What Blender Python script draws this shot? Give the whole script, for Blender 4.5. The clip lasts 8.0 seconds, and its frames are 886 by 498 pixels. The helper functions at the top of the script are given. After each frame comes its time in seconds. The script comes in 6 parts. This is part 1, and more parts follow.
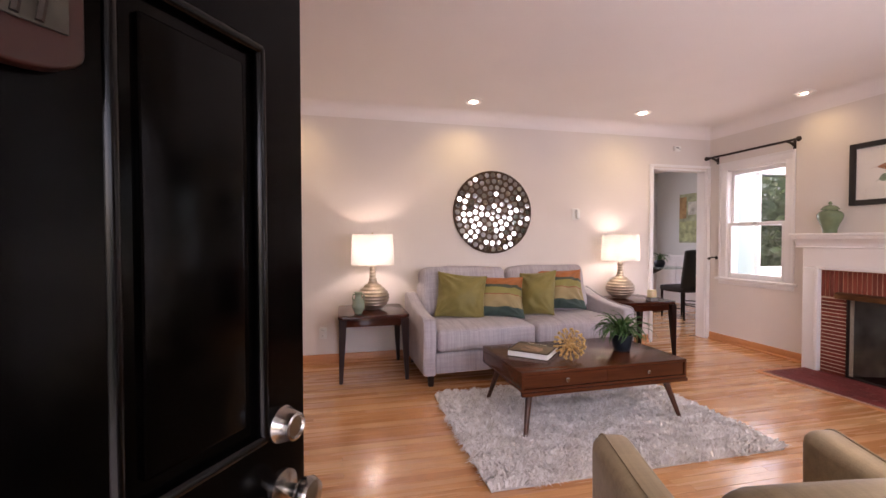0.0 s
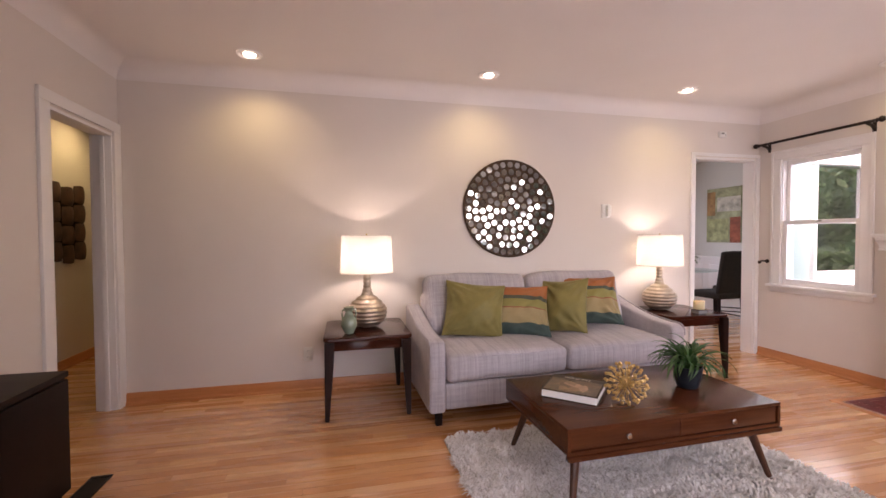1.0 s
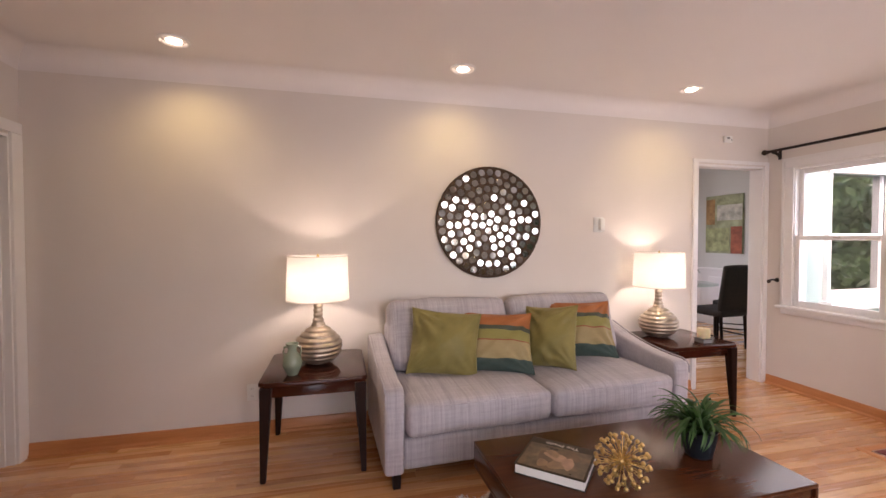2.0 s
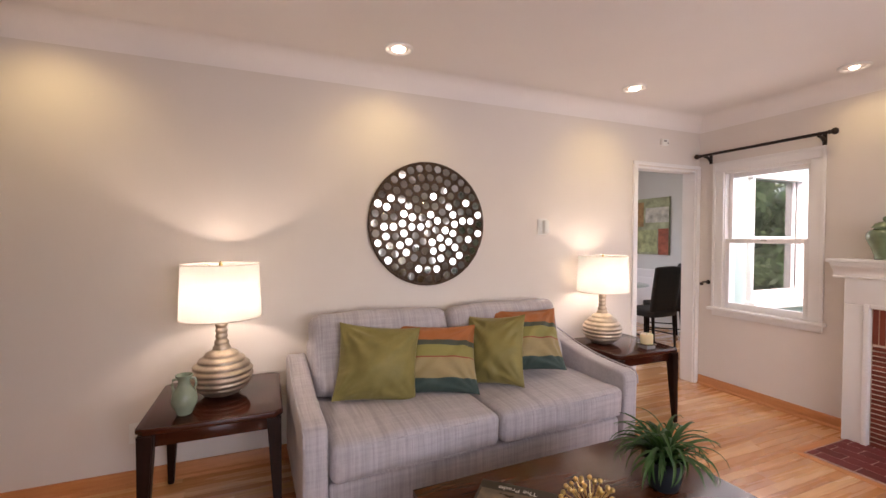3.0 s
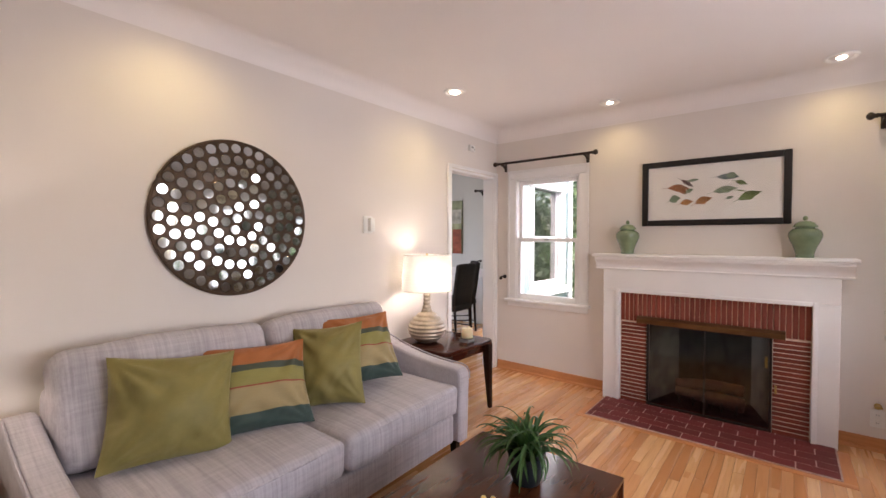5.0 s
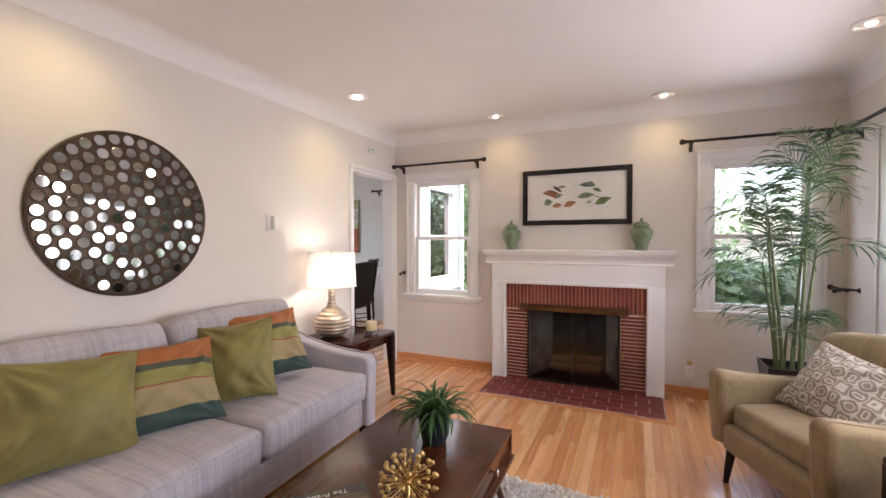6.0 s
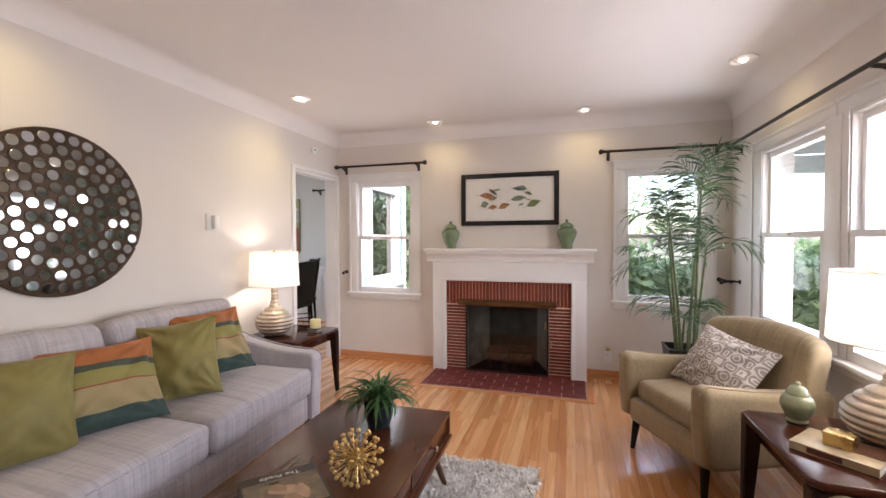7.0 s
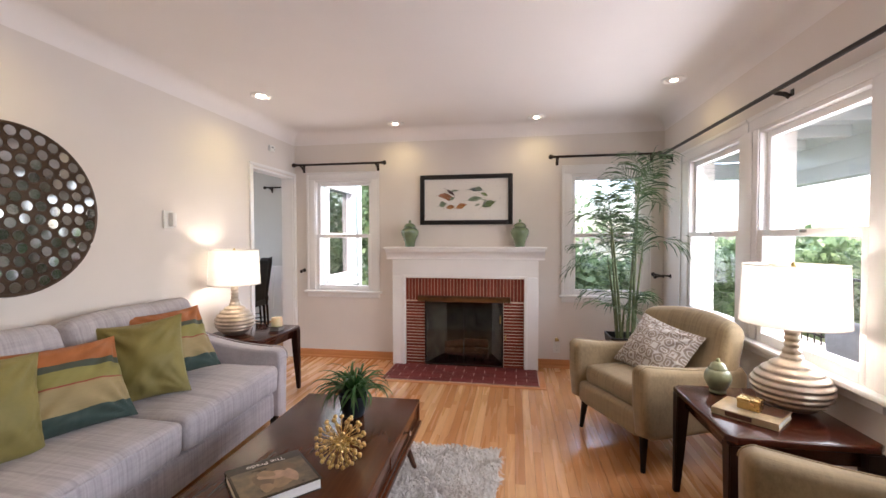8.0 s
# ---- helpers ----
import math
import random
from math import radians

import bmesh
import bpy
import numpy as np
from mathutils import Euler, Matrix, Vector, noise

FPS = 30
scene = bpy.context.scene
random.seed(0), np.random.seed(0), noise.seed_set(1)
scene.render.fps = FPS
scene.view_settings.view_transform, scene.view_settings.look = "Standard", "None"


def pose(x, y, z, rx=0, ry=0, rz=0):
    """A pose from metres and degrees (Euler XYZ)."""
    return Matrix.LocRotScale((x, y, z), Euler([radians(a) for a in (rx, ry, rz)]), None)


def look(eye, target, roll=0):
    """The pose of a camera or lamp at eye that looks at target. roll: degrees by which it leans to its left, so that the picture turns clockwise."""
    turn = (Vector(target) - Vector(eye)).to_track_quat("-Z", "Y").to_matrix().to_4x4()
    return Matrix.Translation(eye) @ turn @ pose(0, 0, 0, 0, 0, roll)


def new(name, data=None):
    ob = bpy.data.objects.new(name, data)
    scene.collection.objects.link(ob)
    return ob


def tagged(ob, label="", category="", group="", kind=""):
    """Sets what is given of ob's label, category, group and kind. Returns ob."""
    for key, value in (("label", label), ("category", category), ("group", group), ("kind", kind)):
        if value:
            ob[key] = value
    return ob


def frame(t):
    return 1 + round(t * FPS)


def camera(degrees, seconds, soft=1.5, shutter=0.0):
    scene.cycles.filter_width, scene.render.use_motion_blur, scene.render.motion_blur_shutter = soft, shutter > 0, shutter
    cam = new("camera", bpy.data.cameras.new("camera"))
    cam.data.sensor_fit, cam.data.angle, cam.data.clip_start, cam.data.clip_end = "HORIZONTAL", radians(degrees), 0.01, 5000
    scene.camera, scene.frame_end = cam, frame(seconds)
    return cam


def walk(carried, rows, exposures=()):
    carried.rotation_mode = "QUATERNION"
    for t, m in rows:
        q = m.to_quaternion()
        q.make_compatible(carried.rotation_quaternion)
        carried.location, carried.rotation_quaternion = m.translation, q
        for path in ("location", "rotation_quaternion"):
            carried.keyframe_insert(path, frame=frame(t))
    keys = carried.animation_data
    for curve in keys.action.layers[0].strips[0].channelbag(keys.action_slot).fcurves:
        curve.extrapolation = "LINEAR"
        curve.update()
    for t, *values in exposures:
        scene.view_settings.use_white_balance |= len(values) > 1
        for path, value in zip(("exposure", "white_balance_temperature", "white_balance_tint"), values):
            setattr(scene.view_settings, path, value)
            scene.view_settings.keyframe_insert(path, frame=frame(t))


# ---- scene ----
cam = camera(92.6, 8.0)
PATH = [
    (0, (0.583, 0.141, 1.224), (1.043, 2.087, 1.18), -0.1),
    (0.5, (0.625, 0.445, 1.21), (1.081, 2.392, 1.164), 0.0),
    (1, (0.682, 0.837, 1.258), (1.137, 2.783, 1.204), -0.2),
    (1.2, (0.733, 0.954, 1.297), (1.19, 2.901, 1.246), -0.1),
    (2.3, (1.047, 1.35, 1.404), (1.559, 3.283, 1.357), 0.1),
    (2.5, (1.068, 1.412, 1.411), (1.64, 3.328, 1.363), 0.1),
    (3, (1.083, 1.6, 1.414), (1.849, 3.447, 1.364), 0.1),
    (3.5, (1.109, 1.72, 1.409), (2.072, 3.472, 1.356), 0.1),
    (4, (1.138, 1.86, 1.409), (2.295, 3.491, 1.356), 0.1),
    (4.5, (1.123, 1.918, 1.415), (2.468, 3.397, 1.363), 0.1),
    (5, (1.016, 1.997, 1.397), (2.566, 3.26, 1.353), 0.1),
    (5.2, (0.943, 2.012, 1.398), (2.565, 3.183, 1.352), 0.05),
    (6.3, (0.711, 1.902, 1.366), (2.568, 2.643, 1.326), -0.2),
    (6.5, (0.67, 1.882, 1.366), (2.545, 2.576, 1.325), -0.2),
    (7, (0.588, 1.87, 1.372), (2.503, 2.447, 1.327), -0.2),
    (7.5, (0.508, 1.893, 1.367), (2.452, 2.361, 1.319), -0.1),
    (8, (0.412, 1.951, 1.369), (2.382, 2.288, 1.318), -0.1),
]
walk(cam, [(t, look(eye, target, roll)) for t, eye, target, roll in PATH], [(0.0, 3.33, 6850, 32), (2.5, 3.28, 6980, 26), (4.5, 3.36, 6700, 22), (6.5, 3.45, 6400, 18), (8.0, 3.45, 6400, 17)])

# ---- world, sun, exposure ----
world = bpy.data.worlds.new("overcast_sky")
scene.world = world
world.use_nodes = True
wn = world.node_tree
sky = wn.nodes.new("ShaderNodeTexSky")
sky.sky_type = "NISHITA"
sky.sun_disc = False
sky.sun_elevation = radians(57)
sky.sun_rotation = radians(200)
sky.dust_density = 3.0
wn.links.new(sky.outputs[0], wn.nodes["Background"].inputs[0])
wn.nodes["Background"].inputs[1].default_value = 0.115
sun = new("sun", bpy.data.lights.new("sun", "SUN"))
sun.data.energy, sun.data.angle, sun.data.color = 0.5, radians(10), (1.0, 0.96, 0.9)
sun.matrix_world = look((-1.33, -3.66, 6), (0, 0, 0))


def daylight_lamp(x, y, turn, w, watts):
    """An added lamp that stands in for the sky's daylight at an opening."""
    lamp = new("window_daylight", bpy.data.lights.new("window_daylight", "AREA"))
    lamp.data.shape, lamp.data.size, lamp.data.size_y = "RECTANGLE", w, 1.16
    lamp.data.energy, lamp.data.color = watts, (0.88, 0.94, 1.0)
    lamp.matrix_world = pose(x, y, 1.41, 68, 0, turn)


for x in (3.951, 2.889, 1.827):
    daylight_lamp(x, 0.15, 0, 0.76, 2.4)
for y in (3.89, 1.04):
    daylight_lamp(5.28, y, 90, 0.60, 0.6)
# fill lamp in an unseen opening, added to brighten the dining room
daylight_lamp(4.75, 7.70, 180, 1.6, 4.0)

# ---- small builders ----
XF, YS, YF, XL, ZC = 4.99, 4.48, 0.48, -0.95, 2.57   # wall faces and ceiling
DOWNLIGHTS = [(0.04, 4.12), (1.83, 4.11), (3.69, 4.06), (4.72, 3.19), (4.73, 1.75), (3.90, 0.77)]


def mesh_of(name, bm, material, smooth=40):
    me = bpy.data.meshes.new(name)
    bm.normal_update()
    bm.to_mesh(me)
    bm.free()
    me.materials.append(material)
    if smooth:
        me.polygons.foreach_set("use_smooth", [True] * len(me.polygons))
        me.set_sharp_from_angle(angle=radians(smooth))
    return me


def part(name, bm, material, parent, label="", m=None, smooth=40):
    """One mesh object under a thing or under a part. bm may be a bmesh or a finished mesh."""
    me = mesh_of(name, bm, material, smooth) if isinstance(bm, bmesh.types.BMesh) else bm
    ob = new(name, me)
    ob.parent = parent
    if m is not None:
        ob.matrix_basis = m
    return tagged(ob, label)


def thing(name, label, category, m=None, group="", kind=""):
    ob = new(name)
    ob.empty_display_size = 0.1
    if m is not None:
        ob.matrix_basis = m
    return tagged(ob, label, category, group, kind)


def solid(name, bm, material, label="", category="", kind="", group="", m=None, smooth=40):
    ob = new(name, mesh_of(name, bm, material, smooth))
    if m is not None:
        ob.matrix_basis = m
    return tagged(ob, label, category, group, kind)


def box(x0, x1, y0, y1, z0, z1, bevel=0.0, seg=2, bm=None):
    bm = bm or bmesh.new()
    vs = [bm.verts.new((x, y, z)) for x in (x0, x1) for y in (y0, y1) for z in (z0, z1)]
    faces = [bm.faces.new([vs[i] for i in f]) for f in
             ((0, 1, 3, 2), (4, 6, 7, 5), (0, 4, 5, 1), (2, 3, 7, 6), (0, 2, 6, 4), (1, 5, 7, 3))]
    if bevel:
        edges = list({e for f in faces for e in f.edges})
        bmesh.ops.bevel(bm, geom=edges, offset=bevel, segments=seg, affect="EDGES", profile=0.6)
    return bm


def lathe(profile, seg=32, bm=None, cap=True):
    bm = bm or bmesh.new()
    rings = [[bm.verts.new((r * math.cos(2 * math.pi * i / seg), r * math.sin(2 * math.pi * i / seg), z))
              for i in range(seg)] for r, z in profile]
    for a, b in zip(rings, rings[1:]):
        for i in range(seg):
            j = (i + 1) % seg
            bm.faces.new((a[i], a[j], b[j], b[i]))
    if cap:
        bm.faces.new(rings[0][::-1])
        bm.faces.new(rings[-1])
    return bm


def flowing(points, n=5):
    """A profile with a smooth curve drawn through its points."""
    out = []
    for k in range(len(points) - 1):
        p0, p1, p2, p3 = points[max(k - 1, 0)], points[k], points[k + 1], points[min(k + 2, len(points) - 1)]
        for i in range(n):
            t = i / n
            out.append(tuple(0.5 * (2 * b + (c - a) * t + (2 * a - 5 * b + 4 * c - d) * t * t + (3 * b - a - 3 * c + d) * t ** 3) for a, b, c, d in zip(p0, p1, p2, p3)))
    return out + [points[-1]]


def tube(points, radii, seg=8, bm=None):
    bm = bm or bmesh.new()
    pts = [Vector(p) for p in points]
    if not isinstance(radii, (list, tuple)):
        radii = [radii] * len(pts)
    rings = []
    for k, p in enumerate(pts):
        d = (pts[min(k + 1, len(pts) - 1)] - pts[max(k - 1, 0)]).normalized()
        side = d.cross(Vector((0, 0, 1)) if abs(d.z) < 0.9 else Vector((1, 0, 0))).normalized()
        up = side.cross(d)
        rings.append([bm.verts.new(p + radii[k] * (side * math.cos(2 * math.pi * i / seg) + up * math.sin(2 * math.pi * i / seg)))
                      for i in range(seg)])
    for a, b in zip(rings, rings[1:]):
        for i in range(seg):
            j = (i + 1) % seg
            bm.faces.new((a[i], a[j], b[j], b[i]))
    bm.faces.new(rings[0][::-1])
    bm.faces.new(rings[-1])
    bmesh.ops.recalc_face_normals(bm, faces=bm.faces[:])
    return bm


def extrude(profile, axis, a, b, bevel=0.0, seg=3):
    """A closed outline drawn out from a to b. axis 'x': outline is (y, z); 'y': (x, z); 'z': (x, y)."""
    bm = bmesh.new()
    put = {"x": lambda u, v, w: (w, u, v), "y": lambda u, v, w: (u, w, v), "z": lambda u, v, w: (u, v, w)}[axis]
    lo = [bm.verts.new(put(u, v, a)) for u, v in profile]
    hi = [bm.verts.new(put(u, v, b)) for u, v in profile]
    n = len(profile)
    caps = [bm.faces.new(lo), bm.faces.new(hi[::-1])]
    for i in range(n):
        bm.faces.new((lo[i], hi[i], hi[(i + 1) % n], lo[(i + 1) % n]))
    bmesh.ops.recalc_face_normals(bm, faces=bm.faces[:])
    if bevel:
        edges = list({e for f in caps for e in f.edges})
        bmesh.ops.bevel(bm, geom=edges, offset=bevel, segments=seg, affect="EDGES", profile=0.5)
    return bm


def soft_box(sx, sy, sz, r, bulge=0.0, cuts=9, wobble=0.0, seed=0):
    """A padded block centred on the origin, with rounded edges and a crowned top."""
    bm = bmesh.new()
    bmesh.ops.create_cube(bm, size=2.0)
    bmesh.ops.subdivide_edges(bm, edges=bm.edges[:], cuts=cuts, use_grid_fill=True)
    half = Vector((sx / 2, sy / 2, sz / 2))
    for v in bm.verts:
        p, inner = Vector(), Vector()
        for k in range(3):
            u, h = v.co[k], half[k]
            rr = min(r, h * 0.98)
            s = 1 if u >= 0 else -1
            w = abs(u)
            p[k] = s * (w / 0.6 * (h - rr) if w < 0.6 else h - rr + (w - 0.6) / 0.4 * rr)
            inner[k] = max(-(h - rr), min(h - rr, p[k]))
        d = p - inner
        if d.length > 1e-6:
            p = inner + d.normalized() * min(r, half.x * 0.98, half.y * 0.98, half.z * 0.98)
        f = max(0, 1 - (p.x / half.x) ** 2) * max(0, 1 - (p.y / half.y) ** 2)
        g = max(0, 1 - (p.x / half.x) ** 2) * max(0, 1 - (p.z / half.z) ** 2)
        p.z += bulge * f * (1 if p.z > 0 else -0.2)
        p.y += 0.25 * bulge * g * (1 if p.y > 0 else -1)
        if wobble:
            p += wobble * noise.noise_vector(Vector(p) * 5 + Vector((seed * 7.1, seed, 0)))
        v.co = p
    return bm


def pillow_mesh(w, h, t, seed=0, n=44):
    """A stuffed square cushion in the xz plane, thick along y."""
    bm = bmesh.new()
    def side(sgn):
        grid = []
        for j in range(n + 1):
            row = []
            for i in range(n + 1):
                u, v = 2 * i / n - 1, 2 * j / n - 1
                edge = (1 - abs(u) ** 2.1) * (1 - abs(v) ** 2.1)
                thick = t * 0.58 * max(edge, 0) ** 0.72
                pull = 1 - 0.085 * (1 - v * v) * abs(u) ** 3
                pull2 = 1 - 0.085 * (1 - u * u) * abs(v) ** 3
                rim = max(abs(u), abs(v)) ** 3
                ang = math.atan2(v, u)
                wob = 0.018 * noise.noise((u * 1.6 + seed * 9.7, v * 1.6, sgn * 3.0)) + rim * 0.030 * noise.noise((ang * 3.2 + seed * 5.1, sgn * 5.0, 0.0)) + rim * 0.020 * noise.noise((ang * 9.0 + seed, sgn * 7.0, 1.0)) + 0.006 * noise.noise(((u + v) * 1.2 + seed, (u - v) * 7.0, sgn * 2.0))
                for cu, cv in ((1, 1), (1, -1), (-1, 1), (-1, -1)):
                    du, dv = cu - u, cv - v
                    far = math.hypot(du, dv)
                    spread = math.atan2(dv * cv, du * cu)
                    wob += 0.06 * math.sin(spread * 15 + 2.1 * seed + cu + 2 * cv) * min(1, far * 1.6) * math.exp(-1.9 * far) * (0.6 + 0.4 * math.sin(seed * 3 + cu * 2 + cv))
                wob += 0.009 * math.sin(9 * u + 2.5 * v + seed * 1.7 + 1.5 * math.sin(3 * v + seed)) * (0.35 + 0.65 * max(0, -v)) * (1 - u * u)
                row.append((u * w / 2 * pull, sgn * thick + wob * max(edge, 0) ** 0.4 * (1 if 0 < i < n and 0 < j < n else 0), v * h / 2 * pull2 + 0.010 * edge * noise.noise((u * 3, seed * 3.3, v))))
            grid.append(row)
        return grid
    front, back = side(-1), side(1)
    vf = [[bm.verts.new(p) for p in row] for row in front]
    vb = [[vf[j][i] if i in (0, n) or j in (0, n) else bm.verts.new(back[j][i]) for i in range(n + 1)] for j in range(n + 1)]
    for j in range(n):
        for i in range(n):
            bm.faces.new((vf[j][i], vf[j][i + 1], vf[j + 1][i + 1], vf[j + 1][i]))
            bm.faces.new((vb[j][i], vb[j + 1][i], vb[j + 1][i + 1], vb[j][i + 1]))
    return bm


def raw_mesh(name, verts, faces, material, smooth=False):
    me = bpy.data.meshes.new(name)
    me.from_pydata([tuple(v) for v in verts], [], faces)
    me.materials.append(material)
    if smooth:
        me.polygons.foreach_set("use_smooth", [True] * len(me.polygons))
    return me


# ---- materials ----
class Nodes:
    """Short hand for a node tree."""
    def __init__(self, name):
        self.m = bpy.data.materials.new(name)
        self.m.use_nodes = True
        self.t = self.m.node_tree
        self.b = self.t.nodes["Principled BSDF"]
        self.out = self.t.nodes["Material Output"]

    def add(self, kind, **values):
        n = self.t.nodes.new(kind)
        for k, v in values.items():
            if k in n.inputs:
                n.inputs[k].default_value = v
        return n

    def link(self, a, b):
        self.t.links.new(a, b)

    def coords(self, scale=(1, 1, 1), space="Object", rot=(0, 0, 0)):
        c = self.t.nodes.new("ShaderNodeTexCoord")
        mp = self.t.nodes.new("ShaderNodeMapping")
        mp.inputs["Scale"].default_value = scale
        mp.inputs["Rotation"].default_value = rot
        self.link(c.outputs[space], mp.inputs["Vector"])
        return mp.outputs[0]

    def noise(self, vec, scale, detail=4.0, rough=0.55):
        n = self.add("ShaderNodeTexNoise", Scale=scale, Detail=detail, Roughness=rough)
        self.link(vec, n.inputs["Vector"])
        return n.outputs["Fac"]

    def ramp(self, fac, stops, mode="LINEAR"):
        r = self.t.nodes.new("ShaderNodeValToRGB")
        r.color_ramp.interpolation = mode
        e = r.color_ramp.elements
        while len(e) < len(stops):
            e.new(0.5)
        for el, (p, c) in zip(e, stops):
            el.position = p
            el.color = (*c, 1) if len(c) == 3 else c
        self.link(fac, r.inputs[0])
        return r.outputs[0]

    def mix(self, fac, a, b, mode="MIX"):
        n = self.t.nodes.new("ShaderNodeMix")
        n.data_type, n.blend_type = "RGBA", mode
        for sock, v in ((n.inputs[0], fac), (n.inputs[6], a), (n.inputs[7], b)):
            if isinstance(v, bpy.types.NodeSocket):
                self.link(v, sock)
            else:
                sock.default_value = v if isinstance(v, (int, float)) else (*v, 1)
        return n.outputs[2]

    def math(self, op, a, b=0.0):
        n = self.t.nodes.new("ShaderNodeMath")
        n.operation = op
        for sock, v in zip(n.inputs, (a, b)):
            if isinstance(v, bpy.types.NodeSocket):
                self.link(v, sock)
            else:
                sock.default_value = v
        return n.outputs[0]

    def bump(self, height, strength, distance=0.01):
        n = self.add("ShaderNodeBump", Strength=strength, Distance=distance)
        self.link(height, n.inputs["Height"])
        self.link(n.outputs[0], self.b.inputs["Normal"])

    def set(self, color=None, rough=None, metal=0.0, **more):
        for name, v in (("Base Color", color), ("Roughness", rough), ("Metallic", metal), *more.items()):
            if v is None:
                continue
            s = self.b.inputs[name.replace("_", " ")]
            if isinstance(v, bpy.types.NodeSocket):
                self.link(v, s)
            else:
                s.default_value = (*v, 1) if isinstance(v, tuple) and len(v) == 3 else v
        return self.m


def dim(c, f):
    return tuple(min(1.0, x * f) for x in c)


def plain(name, color, rough=0.5, metal=0.0, vary=0.08, scale=3.0, grain=60.0, bump=0.1, depth=0.002, space="Object", **more):
    n = Nodes(name)
    v = n.coords(space=space)
    big, fine = n.noise(v, scale, 3), n.noise(v, grain, 3)
    c = n.ramp(big, [(0.3, dim(color, 1 - vary)), (0.7, dim(color, 1 + vary))])
    c = n.mix(n.math("MULTIPLY", fine, vary), c, dim(color, 0.55))
    r = n.math("ADD", n.math("MULTIPLY", big, 0.16), rough - 0.08)
    n.bump(fine, bump, depth)
    return n.set(c, r, metal, **more)


def wood(name, dark, light, rough=0.3, along="x", scale=6.0, coat=0.0, spec=0.38):
    n = Nodes(name)
    s = {"x": (0.12, 1.6, 1.6), "y": (1.6, 0.12, 1.6), "z": (1.6, 1.6, 0.12)}[along]
    v = n.coords(scale=s)
    grain = n.noise(v, scale * 6, 6, 0.65)
    broad = n.noise(v, scale, 3)
    c = n.ramp(n.math("ADD", n.math("MULTIPLY", grain, 0.6), n.math("MULTIPLY", broad, 0.4)), [(0.32, dark), (0.68, light)])
    n.bump(grain, 0.03, 0.001)
    return n.set(c, n.math("ADD", n.math("MULTIPLY", broad, 0.08), rough - 0.04), Coat_Weight=coat, Coat_Roughness=0.12, Specular_IOR_Level=spec)


def floor_wood(name, per_object):
    """Narrow oak strips, each of its own shade."""
    n = Nodes(name)
    geo = n.t.nodes.new("ShaderNodeNewGeometry")
    info = n.t.nodes.new("ShaderNodeObjectInfo")
    rnd = info.outputs["Random"] if per_object else geo.outputs["Random Per Island"]
    mp = n.add("ShaderNodeMapping", Scale=(0.55, 9.0, 9.0))
    n.link(geo.outputs["Position"], mp.inputs["Vector"])
    off = n.add("ShaderNodeCombineXYZ")
    n.link(n.math("MULTIPLY", rnd, 37.0), off.inputs[0])
    n.link(n.math("MULTIPLY", rnd, 11.0), off.inputs[1])
    add = n.t.nodes.new("ShaderNodeVectorMath")
    n.link(mp.outputs[0], add.inputs[0])
    n.link(off.outputs[0], add.inputs[1])
    grain = n.noise(add.outputs[0], 7.0, 7, 0.62)
    broad = n.noise(add.outputs[0], 1.4, 2)
    base = n.ramp(rnd, [(0.0, (0.50, 0.195, 0.064)), (0.3, (0.61, 0.268, 0.096)), (0.65, (0.71, 0.350, 0.140)), (1.0, (0.82, 0.48, 0.23))])
    c = n.mix(n.math("MULTIPLY", n.ramp(grain, [(0.42, (0, 0, 0)), (0.66, (1, 1, 1))]), 0.38), base, (0.44, 0.165, 0.05))
    c = n.mix(n.math("MULTIPLY", broad, 0.28), c, (0.84, 0.53, 0.28))
    n.bump(grain, 0.05, 0.001)
    return n.set(c, n.math("ADD", n.math("MULTIPLY", broad, 0.14), 0.2), Coat_Weight=0.85, Coat_Roughness=0.15)


def weave(name, base, thread, scale, plaid=0.0, rough=0.9, fuzz=0.25):
    n = Nodes(name)
    v = n.coords()
    wob = n.noise(v, 5, 3)
    streaks = []
    for s in ((1, 0.04, 0.04), (0.04, 1, 0.6)):
        streaks.append(n.noise(n.coords(scale=s), scale, 5, 0.7))
    fine = n.noise(v, scale * 3.5, 2)
    f = n.math("ADD", n.math("MULTIPLY", streaks[0], 0.62), n.math("MULTIPLY", streaks[1], 0.38))
    c = n.ramp(f, [(0.36, thread), (0.5, base), (0.66, dim(base, 1.22))])
    if plaid:
        for s, amount in (((1, 0.0, 0.0), plaid), ((0.0, 1, 1), plaid * 0.4)):
            w = n.noise(n.coords(scale=s), 13, 3)
            c = n.mix(n.math("MULTIPLY", n.ramp(w, [(0.50, (0, 0, 0)), (0.62, (1, 1, 1))]), amount), c, dim(thread, 0.85))
    c = n.mix(n.math("MULTIPLY", wob, 0.12), c, dim(base, 0.7))
    n.bump(n.math("ADD", fine, f), 0.25, 0.002)
    return n.set(c, rough, Sheen_Weight=fuzz, Sheen_Roughness=0.5)


def silk(name, base):
    n = Nodes(name)
    v = n.coords()
    fold, slub = n.noise(v, 7, 4), n.noise(n.coords(scale=(0.06, 1, 1)), 160, 3)
    # shading of the folds put into the colour: hollows darker, crests lighter
    c = n.ramp(fold, [(0.3, dim(base, 0.86)), (0.7, dim(base, 1.12))])
    c = n.mix(n.math("MULTIPLY", slub, 0.25), c, dim(base, 0.6))
    n.bump(n.math("ADD", n.math("MULTIPLY", slub, 0.14), fold), 0.28, 0.012)
    return n.set(c, 0.52, Specular_IOR_Level=0.24, Sheen_Weight=0.15, Sheen_Roughness=0.5, Sheen_Tint=(0.9, 0.85, 0.5, 1))


